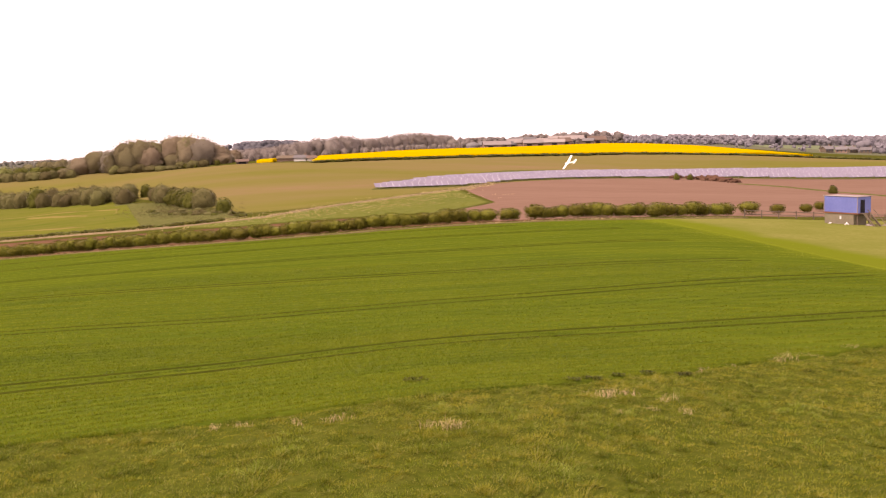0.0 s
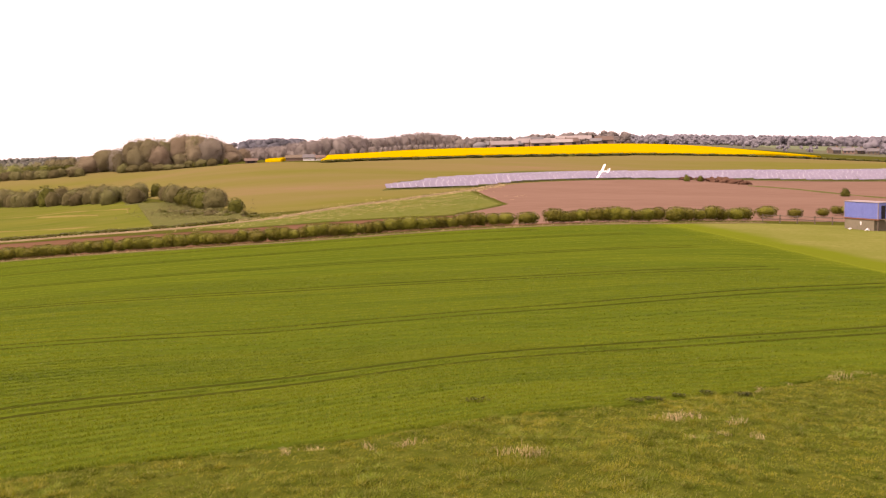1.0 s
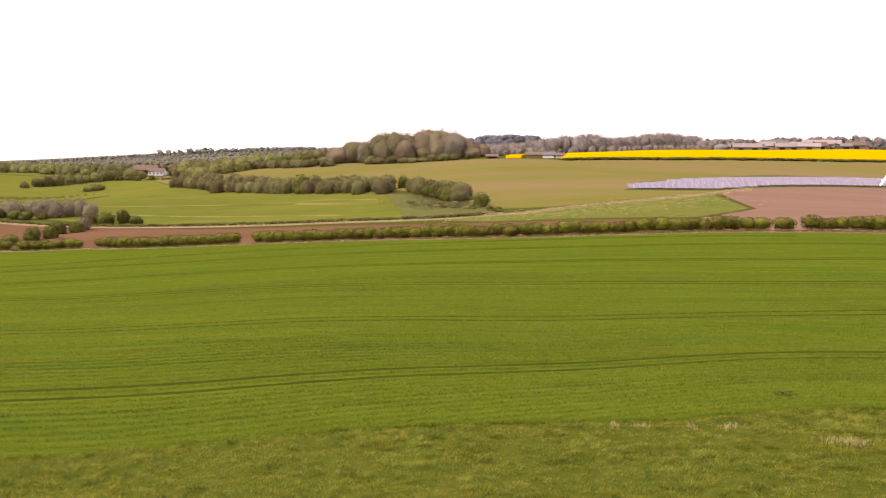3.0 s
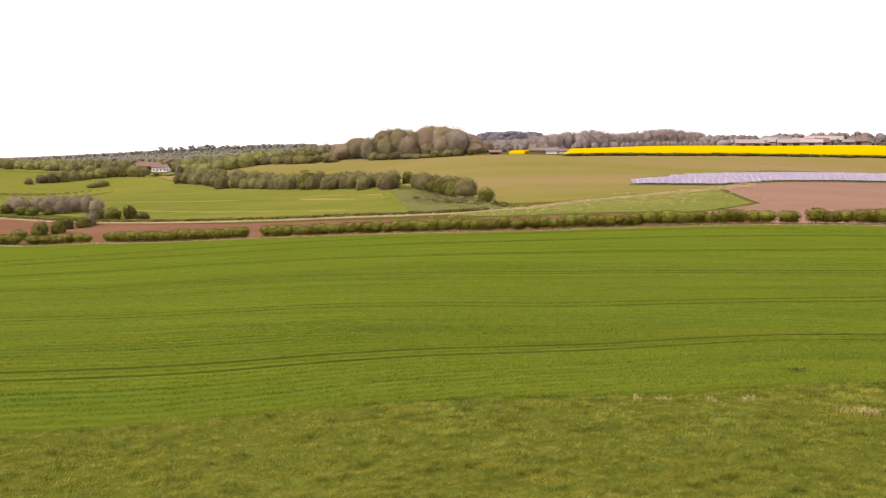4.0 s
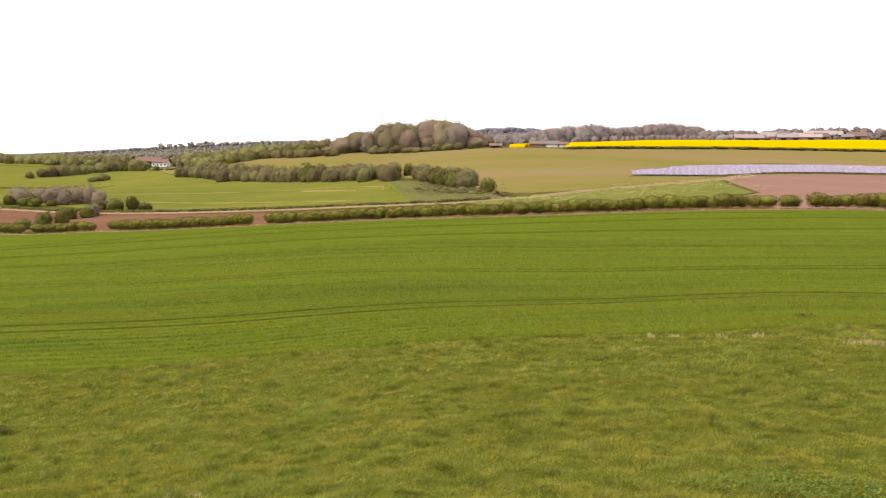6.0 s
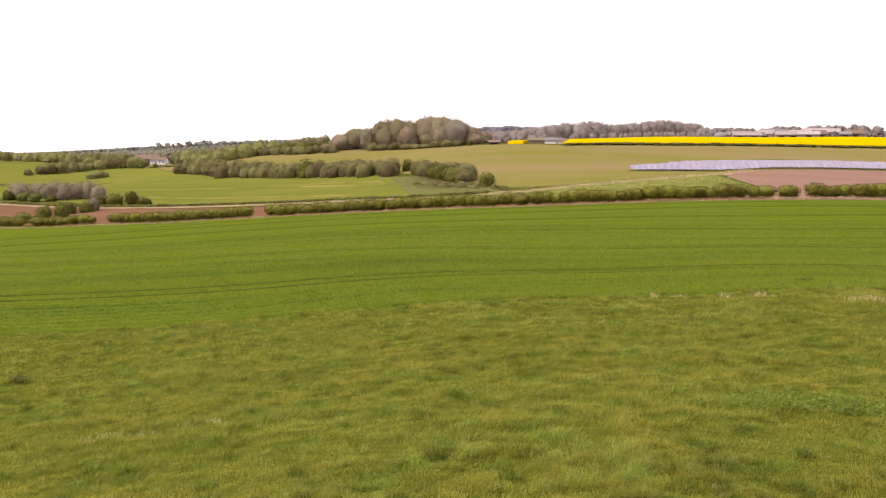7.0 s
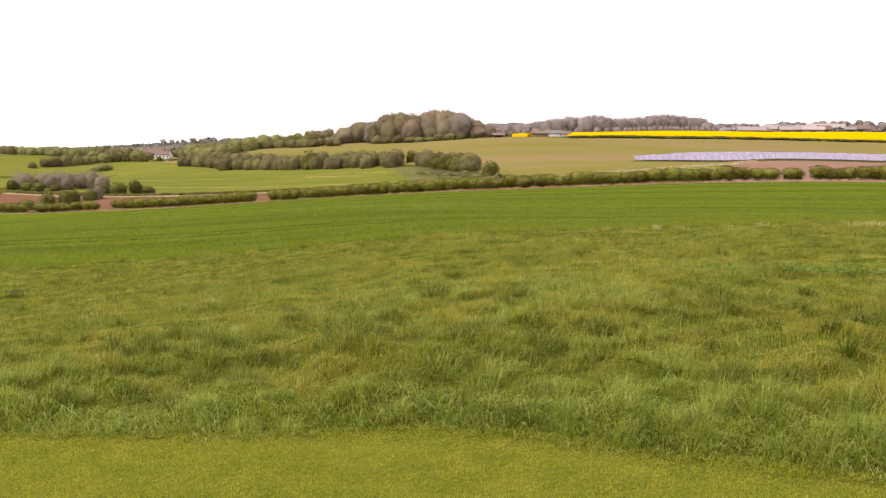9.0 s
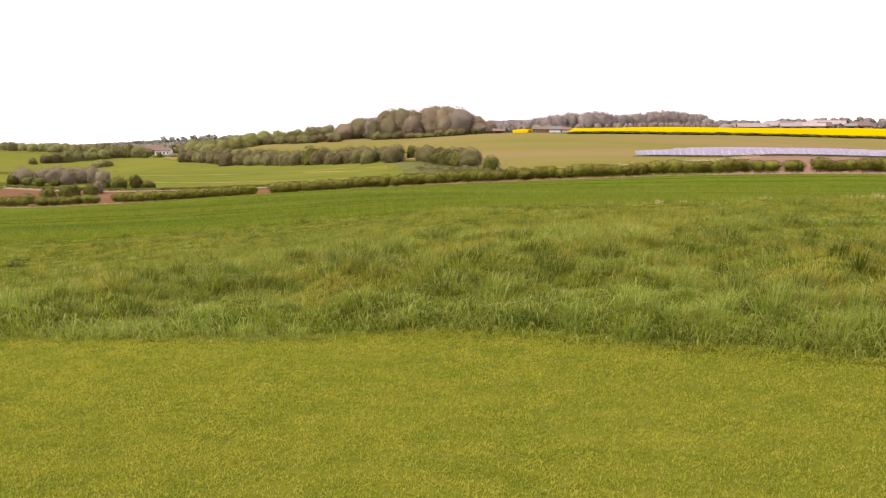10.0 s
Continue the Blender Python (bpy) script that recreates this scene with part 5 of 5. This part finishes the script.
def cabin_on_base():
    """Steel cabin set on a block-walled store, with a timber stair up to its end door. Local x runs along it."""
    root = tagged(new("cabin"), "blue steel cabin on a grey block store with outside stairs", "cabin")
    body = one_box("steel_body", (-3.2, -1.25, 1.95), (3.2, 1.25, 4.3), M_BLUE, root, "faded blue corrugated steel body", 0.03)
    bm = bmesh.new()
    for i in range(30):
        x = -3.0 + i * 0.2
        box(bm, (x, -1.285, 2.1), (x + 0.09, -1.252, 4.15))
    part("corrugation", from_bm("corrugation", bm), M_BLUE, body)
    for x in (-3.2, 3.08):
        one_box("corner_post", (x, -1.30, 1.95), (x + 0.12, -1.25, 4.3), M_BLUEROOF, body, "pale worn corner post")
    one_box("roof", (-3.3, -1.35, 4.3), (3.3, 1.35, 4.38), M_BLUEROOF, root, "pale weathered flat roof", 0.02)
    one_box("edge_beam", (-3.25, -1.32, 1.80), (3.25, 1.30, 1.95), M_RUST, root, "rusty steel beam")
    base = one_box("store", (-3.1, -1.2, -0.6), (2.4, 1.2, 1.80), M_BLOCK, root, "grey-green block wall")
    one_box("window", (-0.2, -1.215, 0.95), (0.1, -1.201, 1.45), M_WHITE, base, "small pale boarded window")
    one_box("end_post", (2.95, -1.15, -0.6), (3.1, -1.0, 1.80), M_TIMBER, root)
    one_box("end_post", (2.95, 1.0, -0.6), (3.1, 1.15, 1.80), M_TIMBER, root)
    one_box("door", (3.201, -0.75, 2.0), (3.24, 0.05, 3.9), M_DARK, root, "doorway with its inner shade painted as a dark panel")
    one_box("landing", (3.2, -0.9, 1.88), (4.1, 0.3, 1.95), M_TIMBER, root)
    stair = tagged(new("stair"), "timber outside stair")
    stair.parent = root
    for y in (-0.9, 0.2):
        bm = bmesh.new()
        box(bm, (0, -0.03, -0.12), (3.2, 0.03, 0.12), Matrix.Translation((4.1, y, 1.85)) @ Matrix.Rotation(radians(42), 4, "Y"))
        part("stringer", from_bm("stringer", bm), M_TIMBER, stair)
        bm = bmesh.new()
        box(bm, (0, -0.03, 0.85), (3.2, 0.03, 0.95), Matrix.Translation((4.1, y, 1.85)) @ Matrix.Rotation(radians(42), 4, "Y"))
        part("handrail", from_bm("handrail", bm), M_TIMBER, stair)
    bm = bmesh.new()
    box(bm, (-0.14, -0.88, 0), (0.14, 0.18, 0.04))
    tread = from_bm("tread", bm)
    for i in range(9):
        part("tread", tread, M_TIMBER, stair).location = (4.25 + 0.235 * i, 0, 1.70 - 0.212 * i)
    root.matrix_basis = pose(55.3, 150.5, gz(55.3, 150.5), 0, 0, -63) @ Matrix.Diagonal((0.93, 1, 0.93, 1))
    return root


cabin_on_base()


def rubbish(name, x, y, size, material, label, seed):
    """A slumped, uneven heap or sack."""
    bm = bmesh.new()
    bmesh.ops.create_icosphere(bm, subdivisions=3, radius=1)
    for v in bm.verts:
        v.co *= 0.75 + 0.5 * noise.noise(v.co * 1.6 + Vector((seed, 0, 0)))
        v.co.z = max(v.co.z, -0.3)
        v.co = Vector((v.co.x * size[0], v.co.y * size[1], v.co.z * size[2]))
    return thing(name, from_bm(name, bm), material, label, name.replace("_", " "), at=pose(x, y, gz(x, y) + 0.1 * size[2], 0, 0, seed * 40))


rubbish("white_sack", 54.6, 148.6, (0.7, 0.35, 0.45), M_WHITE, "white plastic sack lying by the store wall", 1)
rubbish("white_sack", 53.0, 150.6, (0.3, 0.3, 0.45), M_WHITE, "small white plastic sack by the store wall", 2)
rubbish("rubble_heap", 56.9, 146.4, (1.1, 0.5, 0.45), M_PALE, "heap of pale rubble beside the cabin", 3)
rubbish("rubble_heap", 59.8, 146.4, (1.3, 0.6, 0.6), M_BLOCK, "heap of grey rubble beside the stairs", 4)
for k, (x, y, r, h) in enumerate(((83, 393, 4.0, 1.3), (87, 388, 4.5, 1.7), (90, 384, 4.3, 1.8), (93, 380, 4.7, 2.2), (96, 375, 4.5, 2.1), (98, 371, 3.8, 1.5))):
    rubbish("earth_mound", x, y, (r, 2.0, h), M_EARTH, "low heap of dark brown earth in the ploughed field", 5 + k)



def rail_fence(line, n):
    """Posts with two rails."""
    root = tagged(new("rail_fence"), "weathered timber post and rail fence by the hedge", "fence")
    pts = along(line, n)
    bm = bmesh.new()
    box(bm, (-0.07, -0.07, -0.3), (0.07, 0.07, 1.25), bevel=0.01)
    post = from_bm("post", bm)
    for i, (x, y) in enumerate(pts):
        part("post", post, M_TIMBER, root).location = (x, y, gz(x, y))
        if i:
            a, b = pts[i - 1], pts[i]
            for h in (0.55, 1.05):
                bm = bmesh.new()
                tube(bm, (a[0], a[1], gz(*a) + h), (b[0], b[1], gz(*b) + h), 0.06, 0.06, 5)
                part("rail", from_bm("rail", bm), M_TIMBER, root)
    return root


rail_fence([(46, 168), (52, 166), (60, 163), (75, 160)], 13)


def gabled(name, x, y, length, width, eave, ridge, turn, wall, roof, label, category="barn", doors=1, windows=0, chimney=False):
    """A house or barn: walls with gables, roof slabs with overhang, doors or windows in the long side."""
    root = tagged(new(name), label, category, "farm buildings" if category == "barn" else "")
    bm = bmesh.new()
    prof = [(-width / 2, -1.0), (width / 2, -1.0), (width / 2, eave), (0, ridge), (-width / 2, eave)]
    ends = [[bm.verts.new((s * length / 2, a, b)) for a, b in prof] for s in (-1, 1)]
    bm.faces.new(ends[0][::-1])
    bm.faces.new(ends[1])
    for i in range(5):
        bm.faces.new((ends[0][i], ends[0][(i + 1) % 5], ends[1][(i + 1) % 5], ends[1][i]))
    part("wall", from_bm("wall", bm), wall, root)
    bm = bmesh.new()
    slope = math.atan2(ridge - eave, width / 2)
    run = math.hypot(ridge - eave, width / 2) + 0.5
    for s in (-1, 1):
        box(bm, (-length / 2 - 0.4, 0, 0.02), (length / 2 + 0.4, run, 0.2), Matrix.Translation((0, 0, ridge)) @ Matrix.Rotation(0 if s > 0 else math.pi, 4, "Z") @ Matrix.Rotation(-slope, 4, "X"))
    part("roof", from_bm("roof", bm), roof, root)
    for i in range(doors):
        cx = (i + 0.5) * length / doors - length / 2
        one_box("door", (cx - 1.6, -width / 2 - 0.05, -0.6), (cx + 1.6, -width / 2 - 0.003, eave * 0.8), M_DARK, root, "doorway with its inner shade painted as a dark panel")
    for i in range(windows):
        cx = (i + 0.5) * length / windows - length / 2
        for h in (0.9, 3.3):
            if h + 1.2 < eave:
                one_box("window", (cx - 0.5, -width / 2 - 0.05, h), (cx + 0.5, -width / 2 - 0.003, h + 1.2), M_GLASSY, root)
    if chimney:
        one_box("chimney", (length * 0.32, -0.35, ridge - 0.8), (length * 0.32 + 0.7, 0.35, ridge + 1.0), M_BRICK, root)
    root.matrix_basis = pose(x, y, gz(x, y), 0, 0, turn)
    return root


# farm beyond the rapeseed
for x, y, ln, wd, eave, ridge, turn, wall, roof, label in (
        (34, 702, 17, 10, 2.0, 3.6, 4, M_BRICK, M_PALE, "long low barn with a pale pinkish sheet roof"),
        (47, 712, 10, 8, 2.4, 4.2, -20, M_BRICK, M_PALE, "small barn with a pale sheet roof"),
        (58, 706, 14, 9, 1.9, 3.4, 6, M_BRICK, M_PALE, "long low barn with a pale pinkish sheet roof"),
        (71, 703, 13, 9, 1.8, 3.2, -5, M_BRICK, M_PALE, "low barn with a pale sheet roof"),
        (84, 752, 24, 12, 2.8, 4.6, -6, M_TIMBER, M_PALE, "large open-fronted dark barn with a pale roof"),
        (56, 770, 17, 11, 3.2, 5.0, 3, M_BRICK, M_GREYROOF, "barn with a grey sheet roof behind the farmyard"),
        (103, 742, 12, 8, 2.2, 3.9, 10, M_BRICK, M_TILE, "brick farm building with a faded tile roof"),
        (43, 708, 7, 6, 1.8, 3.2, 40, M_TIMBER, M_GREYROOF, "small timber barn with a grey roof"),
        (65, 716, 8, 6, 2.2, 3.8, -30, M_TIMBER, M_PALE, "small timber barn with a pale roof"),
        (79, 718, 8, 6, 2.0, 3.6, 20, M_BRICK, M_TILE, "small brick barn with a faded roof"),
        (94, 712, 7, 6, 1.8, 3.0, -12, M_TIMBER, M_GREYROOF, "small timber barn with a grey roof"),
        (28, 716, 9, 7, 2.2, 3.8, -15, M_BRICK, M_GREYROOF, "brick barn with a grey sheet roof")):
    gabled("barn", x, y, ln, wd, eave * 1.6, ridge * 1.5, turn, wall, roof, label, doors=2 if ln > 13 else 1)
gabled("farmhouse", 74, 738, 10, 7, 3.4, 5.2, 12, M_BRICK, M_TILE, "brick farmhouse with a faded tile roof and chimney", "house", doors=0, windows=4, chimney=True)
# hamlet beyond the end of the rapeseed
for k, (x, y, turn) in enumerate(((284, 815, 20), (297, 822, -15), (309, 835, 30), (291, 838, 5), (318, 828, -25))):
    gabled("village_house", x, y, 7 + k % 3, 6, 2.6, 4.6, turn, M_BRICK if k % 2 else M_TIMBER, M_GREYROOF, "distant house with a dark grey roof among trees", "house", doors=0, windows=3, chimney=True)


def dome_store(x, y, r):
    """A low round store with a domed sheet roof."""
    root = tagged(new("grain_store"), "grey round grain store with a low domed roof", "grain store")
    bm = bmesh.new()
    tube(bm, (0, 0, -1), (0, 0, 3.0), r, r, 24)
    part("wall", from_bm("wall", bm), M_GREYROOF, root)
    bm = bmesh.new()
    for k in range(5):
        a, b = k * math.pi / 10.6, (k + 1) * math.pi / 10.6
        tube(bm, (0, 0, 3.0 + 2.5 * math.sin(a)), (0, 0, 3.0 + 2.5 * math.sin(b)), r * 1.03 * math.cos(a), r * 1.03 * math.cos(b), 24)
    part("roof", from_bm("roof", bm), M_GREYROOF, root)
    root.matrix_basis = pose(x, y, gz(x, y), 0, 0, 0)


dome_store(19, 705, 4.6)
# cottages at the corner of the rapeseed
gabled("bungalow", -67.5, 471, 7, 5, 1.2, 2.2, 4, M_BRICK, M_TIMBER, "low bungalow with a brownish roof at the field corner", "house", doors=0, windows=3)
gabled("cottage", -60.3, 466, 5, 4.5, 1.3, 2.4, -6, M_WHITE, M_GREYROOF, "small white cottage at the field corner", "house", doors=0, windows=2, chimney=True)
gabled("cottage", -55.6, 464, 3.6, 4, 1.2, 2.1, 8, M_WHITE, M_TILE, "smaller white cottage with a faded tile roof", "house", doors=0, windows=2)
gabled("shed", -86.5, 473, 5, 3, 1.1, 1.9, 10, M_TIMBER, M_TILE, "small timber shed with a faded brown roof", "shed")
# house and barn in the valley
gabled("white_house", -356.5, 692, 10.5, 6.5, 3.2, 5.0, 6, M_WHITE, M_TILE, "white rendered house with a brown tiled roof in the valley", "house", doors=0, windows=4, chimney=True)
gabled("long_barn", -387, 735, 17, 9, 3.4, 6.4, 18, M_BRICK, M_TILE, "long brick barn with a pinkish brown roof")


# ---- model aeroplane in the air ----
def model_plane():
    """High-wing model: fuselage along +x, wing along y."""
    white = surface("white_foam", ((0.82, 0.81, 0.82), (0.78, 0.77, 0.78), (0.85, 0.85, 0.86)), (1.0, 9.0), 0.5, 0.0, shine=0.4)
    root = tagged(new("model_plane"), "small white high-wing model aeroplane banking in the air", "aeroplane")
    bm = bmesh.new()
    for a, b, ra, rb in ((0.42, 0.36, 0.02, 0.05), (0.36, 0.15, 0.05, 0.065), (0.15, -0.15, 0.065, 0.05), (-0.15, -0.6, 0.05, 0.02)):
        tube(bm, (a, 0, 0), (b, 0, 0), ra, rb, 10)
    part("fuselage", from_bm("fuselage", bm), white, root)

    def panel(name, half, chord, thick, x, z, taper=0.75, sweep=0.0):
        bm = bmesh.new()
        prof = ((0, 0), (0.12, 0.6), (0.35, 1.0), (0.7, 0.55), (1, 0.05), (0.6, -0.15), (0.2, -0.3))
        secs = []
        for y, s in ((-half, taper), (0, 1), (half, taper)):
            secs.append([bm.verts.new((x - chord * s * px - sweep * abs(y), y, z + thick * pz + 0.04 * abs(y))) for px, pz in prof])
        for p, q in zip(secs, secs[1:]):
            for i in range(7):
                bm.faces.new((p[i], p[(i + 1) % 7], q[(i + 1) % 7], q[i]))
        bm.faces.new(secs[0])
        bm.faces.new(secs[-1][::-1])
        part(name, from_bm(name, bm), white, root)

    panel("wing", 0.72, 0.24, 0.03, 0.22, 0.06)
    panel("tailplane", 0.24, 0.15, 0.012, -0.45, 0.02)
    one_box("fin", (-0.6, -0.006, 0.0), (-0.45, 0.006, 0.17), white, root, bevel=0.004)
    bm = bmesh.new()
    box(bm, (0.425, -0.012, -0.12), (0.435, 0.012, 0.12), bevel=0.003)
    part("propeller", from_bm("propeller", bm), M_DARK, root)
    nose, wing = Vector((-0.71, 0.69, -0.13)).normalized(), Vector((-0.48, -0.6, -0.64))
    top = nose.cross(wing).normalized()
    turn = Matrix((nose, top.cross(nose), top)).transposed()
    root.matrix_basis = Matrix.Translation((9.16, 80, 4.9)) @ turn.to_4x4()


model_plane()


# ---- far country ----
field("valley_field", [(-560, 560), (-440, 565), (-350, 580)], [(-640, 660), (-480, 668), (-390, 662)], 0.4, M_GREENFIELD, "bright green grass field in the valley", "field", 20, 14)
field("far_pasture_field", [(275, 930), (330, 905), (400, 900)], [(330, 1230), (420, 1240), (520, 1240)], 0.5, M_FARGREEN, "green pasture beyond the rapeseed with haze in its colour", "field", 20, 20)
